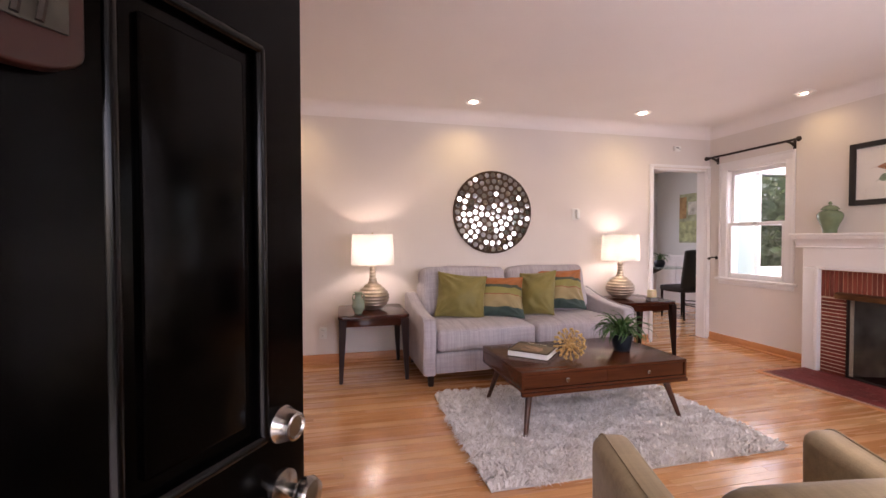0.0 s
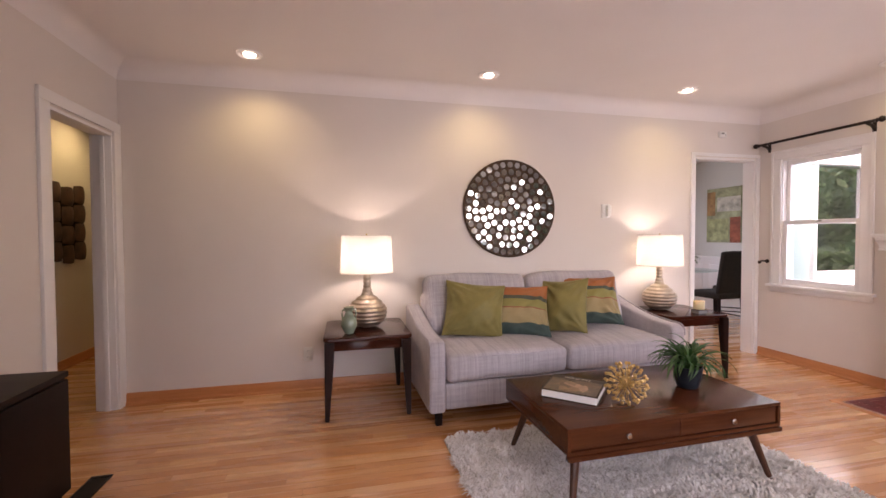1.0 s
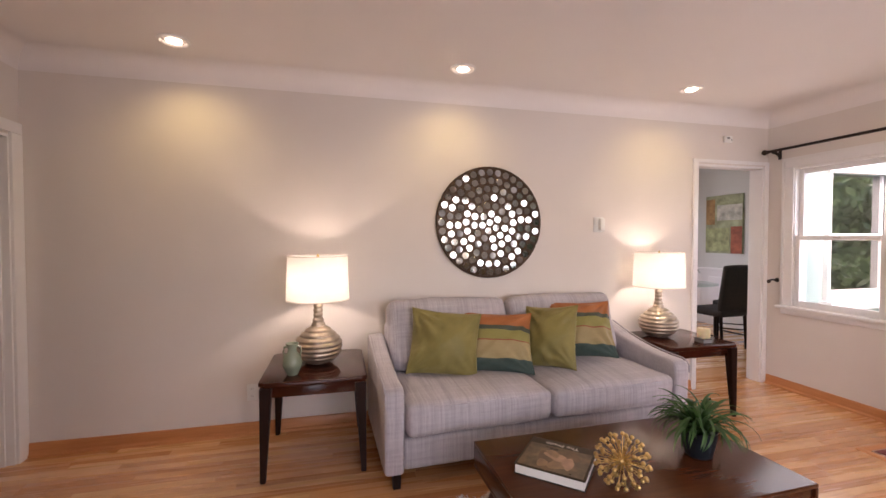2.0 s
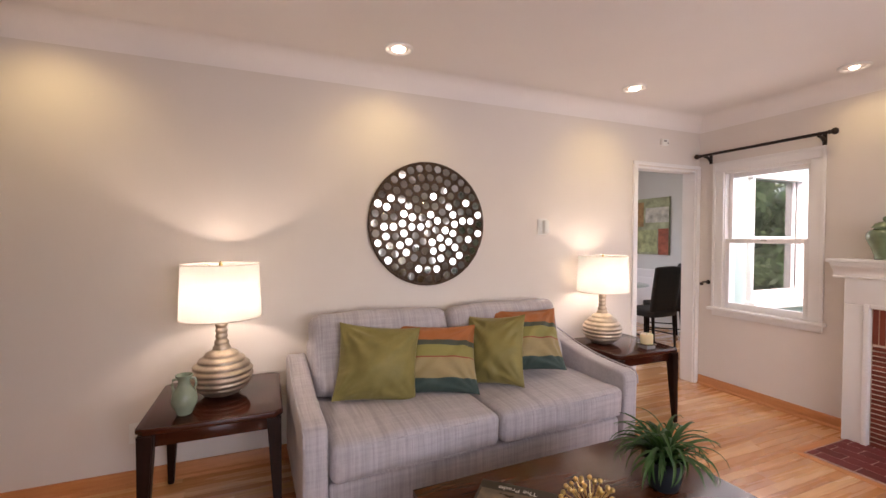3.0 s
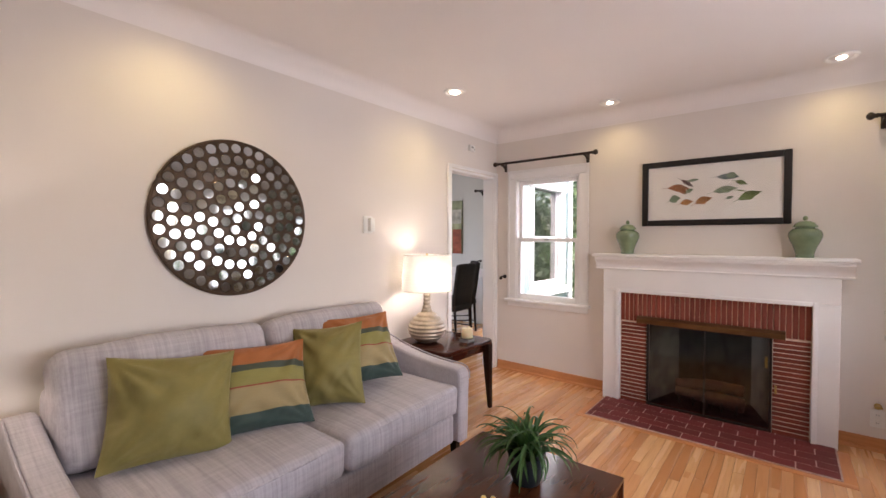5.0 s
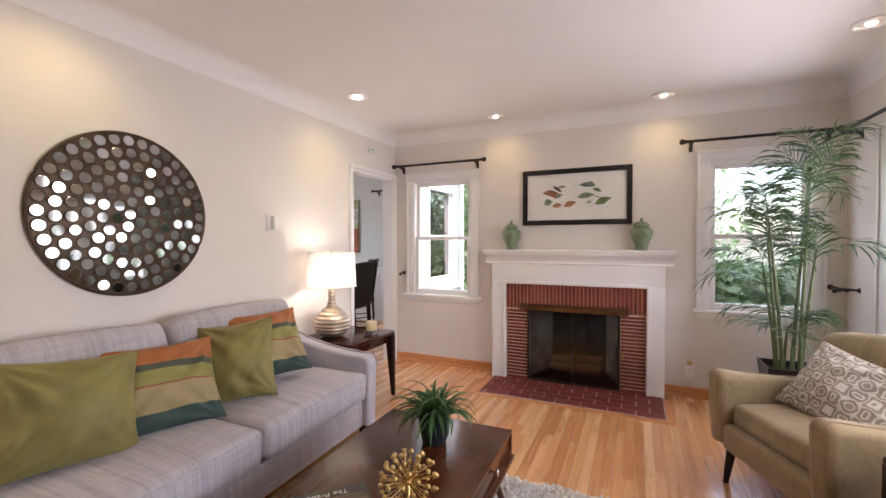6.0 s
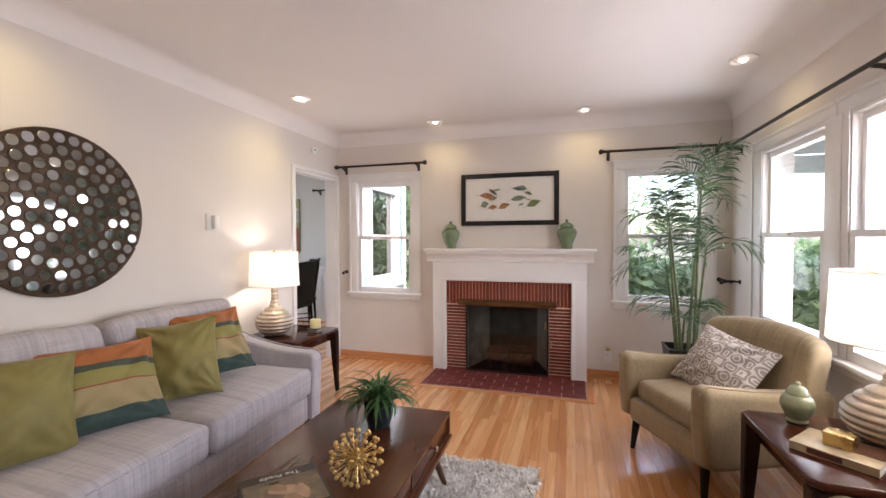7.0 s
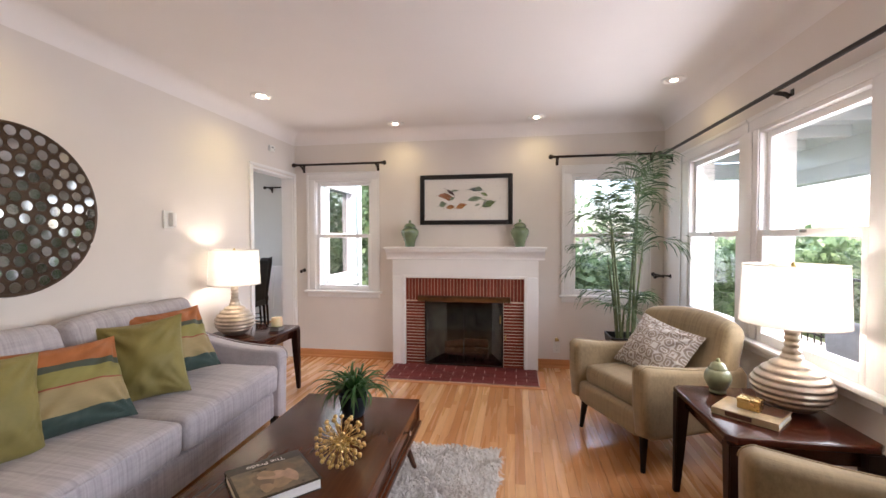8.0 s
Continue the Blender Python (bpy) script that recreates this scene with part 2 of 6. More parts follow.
def striped(name, bands):
    """Woven bands up the cushion's height; bands: (height from -0.5 to 0.5, colour)."""
    n = Nodes(name)
    tc = n.t.nodes.new("ShaderNodeTexCoord")
    sep = n.t.nodes.new("ShaderNodeSeparateXYZ")
    n.link(tc.outputs["Generated"], sep.inputs[0])
    c = n.ramp(sep.outputs[2], bands, "CONSTANT")
    slub = n.noise(n.coords(scale=(0.05, 1, 1)), 190, 4)
    fold = n.noise(n.coords(), 5, 2)
    c = n.mix(n.math("MULTIPLY", slub, 0.3), c, (0.09, 0.07, 0.04))
    c = n.mix(n.math("MULTIPLY", fold, 0.04), c, (0.5, 0.4, 0.25))
    n.bump(slub, 0.2, 0.001)
    return n.set(c, 0.62, Specular_IOR_Level=0.25, Sheen_Weight=0.06)


def damask(name):
    """Silvery embroidered whorls on taupe linen."""
    n = Nodes(name)
    tc = n.t.nodes.new("ShaderNodeTexCoord")
    sep = n.t.nodes.new("ShaderNodeSeparateXYZ")
    n.link(tc.outputs["Object"], sep.inputs[0])
    sx, sz = n.math("MULTIPLY", sep.outputs[0], 50.0), n.math("MULTIPLY", sep.outputs[2], 50.0)
    lattice = n.math("MULTIPLY", n.math("SINE", sx), n.math("COSINE", sz))
    curl = n.math("ADD", n.math("SINE", n.math("MULTIPLY", sx, 3.0)), n.math("COSINE", n.math("MULTIPLY", sz, 3.0)))
    wob = n.noise(tc.outputs["Object"], 14, 2)
    rings = n.math("SINE", n.math("ADD", n.math("ADD", n.math("MULTIPLY", lattice, 8.5), n.math("MULTIPLY", curl, 0.9)), n.math("MULTIPLY", wob, 2.0)))
    cut = n.ramp(rings, [(0.46, (0, 0, 0)), (0.58, (1, 1, 1))])
    nz = n.noise(n.coords(), 130, 3)
    c = n.mix(cut, (0.30, 0.235, 0.19), (0.62, 0.575, 0.53))
    c = n.mix(n.math("MULTIPLY", nz, 0.25), c, (0.4, 0.34, 0.29))
    n.bump(n.math("ADD", cut, n.math("MULTIPLY", nz, 0.4)), 0.3, 0.003)
    return n.set(c, n.mix(cut, (0.85, 0.85, 0.85), (0.45, 0.45, 0.45)))


def leafy(name, dark, light, rough=0.45, per_object=False, through_light=0.5):
    n = Nodes(name)
    geo = n.t.nodes.new("ShaderNodeNewGeometry")
    info = n.t.nodes.new("ShaderNodeObjectInfo")
    rnd = info.outputs["Random"] if per_object else geo.outputs["Random Per Island"]
    vein = n.noise(n.coords(), 40, 3)
    c = n.mix(n.math("MULTIPLY", vein, 0.3), n.ramp(rnd, [(0.1, dark), (0.9, light)]), dark)
    tr = n.add("ShaderNodeBsdfTranslucent")
    n.link(c, tr.inputs["Color"])
    mixer = n.t.nodes.new("ShaderNodeMixShader")
    mixer.inputs[0].default_value = through_light
    n.set(c, rough)
    n.link(n.b.outputs[0], mixer.inputs[1])
    n.link(tr.outputs[0], mixer.inputs[2])
    n.link(mixer.outputs[0], n.out.inputs[0])
    return n.m


def glass_pane(name, tint=(1, 1, 1), base=0.04):
    n = Nodes(name)
    face = n.add("ShaderNodeLayerWeight", Blend=0.5)
    sheen = n.math("ADD", n.math("MULTIPLY", n.math("POWER", face.outputs["Facing"], 5.0), 0.7), base)
    tr = n.add("ShaderNodeBsdfTransparent", Color=(*tint, 1))
    gl = n.add("ShaderNodeBsdfGlossy", Roughness=0.02)
    mixer = n.t.nodes.new("ShaderNodeMixShader")
    n.link(sheen, mixer.inputs[0])
    n.link(tr.outputs[0], mixer.inputs[1])
    n.link(gl.outputs[0], mixer.inputs[2])
    n.link(mixer.outputs[0], n.out.inputs[0])
    return n.m


def shade_cloth(name):
    n = Nodes(name)
    v = n.coords(scale=(1, 1, 1))
    thread = n.noise(n.coords(scale=(1, 1, 0.05)), 220, 3)
    c = n.ramp(thread, [(0.3, (0.90, 0.88, 0.83)), (0.7, (0.93, 0.91, 0.87))])
    tr = n.add("ShaderNodeBsdfTranslucent")
    tr.inputs["Color"].default_value = (0.47, 0.47, 0.46, 1)
    mixer = n.t.nodes.new("ShaderNodeMixShader")
    mixer.inputs[0].default_value = 0.5
    n.set(c, 0.85)
    n.link(n.b.outputs[0], mixer.inputs[1])
    n.link(tr.outputs[0], mixer.inputs[2])
    n.link(mixer.outputs[0], n.out.inputs[0])
    return n.m


def glow(name, color, strength):
    n = Nodes(name)
    return n.set((0.9, 0.88, 0.82), 0.4, Emission_Color=color, Emission_Strength=strength)


def brick_paint(name, color, per_object=True):
    n = Nodes(name)
    info = n.t.nodes.new("ShaderNodeObjectInfo")
    v = n.coords(space="Object")
    pit, blot = n.noise(v, 90, 5, 0.7), n.noise(v, 14, 3)
    c = n.ramp(info.outputs["Random"], [(0.0, dim(color, 0.75)), (0.5, color), (1.0, dim(color, 1.3))])
    c = n.mix(n.math("MULTIPLY", pit, 0.4), c, dim(color, 0.55))
    c = n.mix(n.math("MULTIPLY", blot, 0.25), c, dim(color, 1.4))
    n.bump(pit, 0.3, 0.003)
    return n.set(c, n.math("ADD", n.math("MULTIPLY", blot, 0.25), 0.5), Specular_IOR_Level=0.3)


WALL = plain("wall_paint", (0.735, 0.668, 0.615), 0.72, vary=0.025, scale=1.2, grain=120, bump=0.08, space="Object")
CEIL = plain("ceiling_paint", (0.83, 0.775, 0.75), 0.8, vary=0.02, scale=1.0, grain=90, bump=0.06)
TRIM = plain("white_gloss_paint", (0.83, 0.80, 0.78), 0.34, vary=0.02, scale=4, grain=50, bump=0.05)
PLANK = floor_wood("oak_strip", True)
PLANKS = floor_wood("oak_strips_joined", False)
SUBFLOOR = plain("subfloor", (0.16, 0.08, 0.04), 0.8)
BASEWOOD = wood("varnished_fir", (0.46, 0.165, 0.056), (0.62, 0.27, 0.10), 0.34, "x")
BASEWOOD_Y = wood("varnished_fir_y", (0.46, 0.165, 0.056), (0.62, 0.27, 0.10), 0.34, "y")
MAHOG = wood("mahogany", (0.034, 0.0072, 0.0035), (0.064, 0.0145, 0.0068), 0.15, "x", coat=0.08, spec=0.32)
# upright grain for the legs, with their shade put into a far darker colour
MAHOG_Z_SHADED = wood("mahogany_upright_shaded", (0.010, 0.0034, 0.0024), (0.024, 0.0075, 0.0045), 0.34, "z", spec=0.2)
WALNUT = wood("walnut", (0.048, 0.0135, 0.0052), (0.095, 0.028, 0.0105), 0.2, "x", spec=0.32)
WALNUT_Z = wood("walnut_upright", (0.045, 0.016, 0.008), (0.10, 0.038, 0.019), 0.36, "z", coat=0.1)
ESPRESSO = wood("espresso_wood", (0.009, 0.0045, 0.0035), (0.016, 0.007, 0.005), 0.48, "x", spec=0.14)
BLACKMOULD = plain("black_gloss_moulding", (0.0012, 0.0010, 0.0012), 0.20, vary=0.15, scale=3, grain=45, bump=0.12, Specular_IOR_Level=0.26)
VIEWER = plain("dull_viewer_metal", (0.075, 0.066, 0.052), 0.42, 0.5, vary=0.5, scale=22, grain=40, bump=0.5)
BLACKDOOR = plain("black_gloss_paint", (0.0008, 0.0006, 0.0006), 0.17, vary=0.15, scale=3, grain=35, bump=0.06, Specular_IOR_Level=0.10)
SOFA = weave("grey_linen_weave", (0.435, 0.400, 0.420), (0.325, 0.298, 0.312), 85, plaid=0.28, fuzz=0.08)
VELVET = weave("tan_velvet", (0.285, 0.202, 0.104), (0.21, 0.146, 0.072), 60, rough=0.8, fuzz=0.18)
OLIVE = silk("olive_silk", (0.235, 0.193, 0.062))
STRIPES = striped("striped_weave", [(0.0, (0.022, 0.058, 0.055)), (0.195, (0.36, 0.27, 0.13)), (0.455, (0.30, 0.045, 0.03)), (0.470, (0.27, 0.24, 0.07)),
                                    (0.635, (0.045, 0.065, 0.05)), (0.71, (0.40, 0.125, 0.035))])
DAMASK = damask("damask_weave")
SILVER = plain("brushed_silver_leaf", (0.52, 0.43, 0.335), 0.34, 0.85, vary=0.18, scale=14, grain=70, bump=0.15)
CELADON = plain("celadon_glaze", (0.25, 0.30, 0.215), 0.2, vary=0.16, scale=16, grain=60, bump=0.06, Coat_Weight=0.5)
JADE = plain("jade_glaze", (0.165, 0.222, 0.125), 0.18, vary=0.14, scale=14, grain=60, bump=0.05, Coat_Weight=0.6)
OLIVEGLAZE = plain("olive_celadon_glaze", (0.30, 0.32, 0.18), 0.22, vary=0.2, scale=18, grain=60, bump=0.06, Coat_Weight=0.5)
SHADE = shade_cloth("lamp_shade_cloth")
BULB = glow("lamp_bulb", (1.0, 0.80, 0.55, 1), 1.2)
DOWNBULB = glow("downlight_bulb", (1.0, 0.86, 0.66, 1), 1.5)
IRON = plain("oiled_bronze", (0.030, 0.020, 0.015), 0.45, 0.5, vary=0.2, scale=20, bump=0.1)
BRASS = plain("aged_brass", (0.50, 0.35, 0.13), 0.3, 0.95, vary=0.15, scale=20, bump=0.08)
TARNISHED = plain("tarnished_brass", (0.16, 0.085, 0.035), 0.4, 0.7, vary=0.35, scale=9, bump=0.1)
GOLD = plain("gilt_metal", (0.66, 0.46, 0.18), 0.28, 1.0, vary=0.12, scale=30, bump=0.05)
CHROME = plain("satin_nickel", (0.46, 0.43, 0.39), 0.24, 1.0, vary=0.06, scale=20, bump=0.04)
MIRROR = Nodes("mirror_glass").set((0.40, 0.405, 0.40), 0.06, 1.0)
BRONZE = plain("bronze_disc", (0.085, 0.052, 0.032), 0.42, 0.55, vary=0.25, scale=12, grain=50, bump=0.25)
GLASS = glass_pane("window_glass")
TABLEGLASS = glass_pane("table_glass", (0.86, 0.95, 0.92))
BRICK = brick_paint("oxblood_brick", (0.20, 0.042, 0.024))
HEARTHTILE = brick_paint("hearth_tile", (0.155, 0.026, 0.024))
MORTAR_DARK = plain("brown_mortar", (0.55, 0.37, 0.26), 0.9, vary=0.2, scale=30, bump=0.4)
MORTAR = plain("mortar", (0.70, 0.58, 0.47), 0.9, vary=0.15, scale=30, bump=0.4)
HEARTHGROUT = plain("hearth_grout", (0.54, 0.39, 0.34), 0.9, vary=0.25, scale=25, bump=0.4)
SOOT = plain("sooty_firebrick", (0.20, 0.185, 0.165), 0.85, vary=0.5, scale=7, grain=40, bump=0.4)
GARDENGLASS = glass_pane("garden_window_glass", (0.26, 0.30, 0.28), 0.30)
SMOKED = glass_pane("smoked_fire_glass", (0.90, 0.89, 0.86))
ASHLOG = plain("charred_log", (0.10, 0.048, 0.034), 0.9, vary=0.5, scale=16, grain=60, bump=0.6)
PLASTIC = plain("white_plastic", (0.80, 0.78, 0.74), 0.4, vary=0.02)
DARKPLASTIC = plain("grey_plastic", (0.24, 0.23, 0.22), 0.45, vary=0.05)
PAPER = plain("paper_white", (0.80, 0.76, 0.71), 0.75, vary=0.03, scale=6, grain=120)
RIMTAPE = plain("shade_rim_tape", (0.52, 0.47, 0.42), 0.8, vary=0.05)
PAGES = plain("page_edges", (0.78, 0.75, 0.69), 0.8, vary=0.06, scale=3, grain=200)
BLACKFRAME = plain("black_lacquer_frame", (0.012, 0.009, 0.008), 0.32, vary=0.2, scale=20)
RUG = plain("rug_backing", (0.62, 0.57, 0.52), 0.95, vary=0.1, scale=8)
PALM = leafy("palm_leaf", (0.040, 0.080, 0.040), (0.17, 0.25, 0.115), through_light=0.3)
BLADE = leafy("grass_blade", (0.035, 0.10, 0.028), (0.11, 0.22, 0.075), 0.35, per_object=True)
STEM = plain("palm_cane", (0.115, 0.14, 0.055), 0.55, vary=0.25, scale=14, bump=0.3)
HEDGE = leafy("ivy_leaf", (0.11, 0.18, 0.07), (0.40, 0.52, 0.27), 0.3)
POT = plain("dark_blue_pot", (0.014, 0.018, 0.023), 0.36, vary=0.15, scale=10, Specular_IOR_Level=0.25)
PLANTER = plain("dark_planter", (0.020, 0.016, 0.014), 0.4, vary=0.2, scale=8)
SOIL = plain("potting_soil", (0.035, 0.024, 0.016), 0.95, vary=0.4, scale=30, bump=0.8, depth=0.01)
MINT = plain("mint_stucco", (0.38, 0.49, 0.45), 0.85, vary=0.05, scale=2, grain=70, bump=0.35, depth=0.006)
WAXCREAM = plain("ivory_wax", (0.68, 0.55, 0.34), 0.45, vary=0.08, scale=14, Subsurface_Weight=0.3)
DINEWALL = plain("dining_paint", (0.62, 0.61, 0.575), 0.75, vary=0.03, scale=1.5, grain=100, bump=0.08)
DINECLOTH = weave("dark_upholstery", (0.024, 0.017, 0.013), (0.014, 0.010, 0.008), 60, fuzz=0.0)
CONCRETE = plain("porch_concrete", (0.52, 0.50, 0.47), 0.85, vary=0.15, scale=3, grain=60, bump=0.3)
LAWN = plain("lawn", (0.115, 0.12, 0.07), 0.95, vary=0.35, scale=4, grain=80, bump=0.6, depth=0.02)
PORCHWHITE = plain("porch_white_paint", (0.66, 0.68, 0.68), 0.55, vary=0.03, scale=2)
PATIOGREY = weave("grey_outdoor_cloth", (0.24, 0.25, 0.265), (0.17, 0.18, 0.19), 60)
TERRACOTTA = plain("terracotta_enamel", (0.030, 0.0065, 0.004), 0.36, vary=0.15, scale=12)
BASKET = plain("woven_bark", (0.085, 0.040, 0.024), 0.6, vary=0.45, scale=9, grain=45, bump=0.6, depth=0.006)


# ---- the large structure ----
def wall(name, axis, c0, c1, a0, a1, z0, z1, holes, material, label):
    """A wall slab across `axis` from c0 to c1, along the other axis from a0 to a1; holes: (a, b, z, z2)."""
    us = sorted({a0, a1, *[h[0] for h in holes], *[h[1] for h in holes]})
    zs = sorted({z0, z1, *[h[2] for h in holes], *[h[3] for h in holes]})
    us = [u for u in us if a0 <= u <= a1]
    zs = [z for z in zs if z0 <= z <= z1]
    full = {(i, j) for i in range(len(us) - 1) for j in range(len(zs) - 1)
            if not any(h[0] <= (us[i] + us[i + 1]) / 2 <= h[1] and h[2] <= (zs[j] + zs[j + 1]) / 2 <= h[3] for h in holes)}
    bm, seen = bmesh.new(), {}

    def v(c, u, z):
        key = (round(c, 5), round(u, 5), round(z, 5))
        if key not in seen:
            seen[key] = bm.verts.new((c, u, z) if axis == "x" else (u, c, z))
        return seen[key]
    for i, j in full:
        u0, u1, w0, w1 = us[i], us[i + 1], zs[j], zs[j + 1]
        for c in (c0, c1):
            bm.faces.new((v(c, u0, w0), v(c, u1, w0), v(c, u1, w1), v(c, u0, w1)))
        for (di, dj), (p, q) in {(-1, 0): ((u0, w0), (u0, w1)), (1, 0): ((u1, w0), (u1, w1)),
                                 (0, -1): ((u0, w0), (u1, w0)), (0, 1): ((u0, w1), (u1, w1))}.items():
            if (i + di, j + dj) not in full:
                bm.faces.new((v(c0, *p), v(c0, *q), v(c1, *q), v(c1, *p)))
    bmesh.ops.recalc_face_normals(bm, faces=bm.faces[:])
    return solid(name, bm, material, label, "wall", "structure", smooth=0)


WIN = {"w1": 3.89, "w2": 1.04}
WZ0, WZ1, WW = 0.775, 2.035, 0.69
FRONT = [3.951, 2.889, 1.827]
FW = 0.85
FZ0 = 0.735
holes_fire = [(c - WW / 2, c + WW / 2, WZ0, WZ1) for c in WIN.values()] + [(2.08, 2.91, 0.0, 0.70)]
holes_front = [(c - FW / 2, c + FW / 2, FZ0, WZ1) for c in FRONT]
YE, XJ = 0.29, 1.26                                  # the entry wall stands back from the window wall
wall_fire = wall("wall_east", "x", XF, XF + 0.15, YF - 0.2, YS, 0, ZC, holes_fire, WALL, "beige painted wall with the fireplace and two windows")
wall_sofa = wall("wall_north", "y", YS, YS + 0.12, XL - 0.12, XF + 0.15, 0, ZC, [(4.165, 4.945, 0, 2.075)], WALL, "beige painted wall behind the sofa")
wall_front = wall("wall_south", "y", YF - 0.2, YF, XJ, XF, 0, ZC, holes_front, WALL, "beige painted wall with three tall windows")
wall_entry = wall("wall_entry", "y", YE - 0.2, YE, XL - 0.12, XJ, 0, ZC, [(-0.02, 0.93, 0.0, 2.06)], WALL, "beige painted wall with the front entry")
wall_left = wall("wall_west", "x", XL - 0.12, XL, YE, YS, 0, ZC, [(3.69, 4.395, 0, 2.02)], WALL, "beige painted wall with an open doorway to the hall")
hall_wall = wall("wall_hall_west", "x", -2.09, -1.97, 2.2, 8.0, 0, ZC, [], WALL, "beige hall wall with a carved panel on it")
hall_end = wall("wall_hall_north", "y", 8.0, 8.12, -2.09, XL, 0, ZC, [], WALL, "plain beige end wall of the hall")
hall_south = wall("wall_hall_south", "y", 2.08, 2.2, -2.09, XL - 0.12, 0, ZC, [], WALL, "plain beige end wall of the hall")
hall_east = wall("wall_hall_east", "x", XL - 0.12, XL, YS + 0.12, 8.0, 0, ZC, [], WALL, "plain beige hall wall")
dine_w = wall("wall_dining_west", "x", 3.18, 3.3, YS + 0.12, 7.6, 0, ZC, [], DINEWALL, "pale grey dining room wall")
# the north opening is out of view, added to let light into the dining room
dine_n = wall("wall_dining_north", "y", 7.6, 7.72, 3.18, 7.02, 0, ZC, [(3.9, 5.6, 0.95, 2.1)], DINEWALL, "pale grey dining room wall")
dine_e = wall("wall_dining_east", "x", 6.87, 7.02, 4.58, 7.6, 0, ZC, [], DINEWALL, "pale grey dining room wall with wainscot")
wing = wall("wall_wing_outside", "y", 4.40, 4.58, XF + 0.15, 6.84, -0.5, 2.75, [(5.635, 6.425, 0.78, 2.03)], MINT, "mint green stucco wall of the side wing")
PLAN = [(-2.2, YE - 0.2), (XF + 0.15, YE - 0.2), (XF + 0.15, 4.40), (7.02, 4.40), (7.02, 8.2), (-2.2, 8.2)]
ceiling = solid("ceiling", extrude(PLAN, "z", ZC, ZC + 0.15), CEIL, "smooth cream painted ceiling", "ceiling", "structure", smooth=0)
floor = solid("floor", extrude(PLAN, "z", -0.16, -0.013), SUBFLOOR, "honey coloured oak strip floor", "floor", "structure", smooth=0)


def cove(name, p, q, inward, r=0.13):
    """A concave plaster curve between wall and ceiling from p to q."""
    p, q, inward = Vector(p), Vector(q), Vector(inward)
    bm = bmesh.new()
    n, a, b = 10, [], []
    for k in range(n + 1):
        t = math.pi / 2 * k / n
        off = inward * (r - r * math.cos(t)) + Vector((0, 0, -r + r * math.sin(t)))
        a.append(bm.verts.new(p + off))
        b.append(bm.verts.new(q + off))
    for k in range(n):
        bm.faces.new((a[k], b[k], b[k + 1], a[k + 1]))
    back = [bm.verts.new(p), bm.verts.new(q)]
    bm.faces.new(a + [back[0]])
    bm.faces.new(b[::-1] + [back[1]])
    bm.faces.new((back[0], back[1], b[0], a[0]))
    bm.faces.new((a[-1], b[-1], back[1], back[0]))
    bmesh.ops.recalc_face_normals(bm, faces=bm.faces[:])
    return solid(name, bm, CEIL, "smooth curved plaster cove along the ceiling", "cove", "structure", smooth=60)


E4 = 0.002
cove("cove_north", (XL, YS - E4, ZC - E4), (XF, YS - E4, ZC - E4), (0, -1, 0))
cove("cove_east", (XF - E4, YF, ZC - E4), (XF - E4, YS, ZC - E4), (-1, 0, 0))
cove("cove_south", (XJ, YF + E4, ZC - E4), (XF, YF + E4, ZC - E4), (0, 1, 0))
cove("cove_entry", (XL, YE + E4, ZC - E4), (XJ, YE + E4, ZC - E4), (0, 1, 0))
cove("cove_west", (XL + E4, YE, ZC - E4), (XL + E4, YS, ZC - E4), (1, 0, 0))


def baseboard(name, axis, c, side, a, b, material):
    """side: +1 or -1, the way from the wall's face into the room."""
    prof = [(0, 0), (0.028 * side, 0), (0.026 * side, 0.014), (0.016 * side, 0.024), (0.014 * side, 0.078), (0.008 * side, 0.088), (0, 0.088)]
    prof = [(c + u, z) for u, z in prof]
    return solid(name, extrude(prof, axis, a, b), material, "varnished orange-brown wooden baseboard", "baseboard", "structure", smooth=30)


baseboard("baseboard", "x", YS, -1, XL, 4.122, BASEWOOD)
baseboard("baseboard", "y", XF, -1, 3.275, YS - 0.03, BASEWOOD_Y)
baseboard("baseboard", "y", XF, -1, YF, 1.715, BASEWOOD_Y)
baseboard("baseboard", "x", YF, 1, XJ, XF, BASEWOOD)
baseboard("baseboard", "y", XL, 1, YF, 3.60, BASEWOOD_Y)
baseboard("baseboard", "y", -1.97, 1, 2.2, 8.0, BASEWOOD_Y)


def doorway(name, axis, face, side, a, b, top, depth, label, casing=0.083):
    """White jamb and casing round an opening from a to b."""
    t = thing(name, label, "doorway", kind="structure")
    def bx(u0, u1, c0, c1, z0, z1, bev=0.004):
        c0, c1 = sorted((c0, c1))
        return box(c0, c1, u0, u1, z0, z1, bev) if axis == "x" else box(u0, u1, c0, c1, z0, z1, bev)
    into = -side * depth
    for u0, u1 in ((a - 0.001, a + 0.02), (b - 0.02, b + 0.001)):
        part("jamb", bx(u0, u1, face + side * 0.003, face + into, 0, top - 0.02), TRIM, t)
    part("head_jamb", bx(a, b, face + side * 0.003, face + into, top - 0.02, top), TRIM, t)
    for c0, c1 in ((face, face + side * 0.02), (face + into, face + into - side * 0.02)):
        part("casing", bx(a - casing, a + 0.008, c0, c1, 0, top + 0.012), TRIM, t)
        part("casing", bx(b - 0.008, b + casing, c0, c1, 0, top + 0.012), TRIM, t)
        part("head_casing", bx(a - casing, b + casing, c0, c1, top + 0.012 + 0.001, top + casing), TRIM, t)
    return t


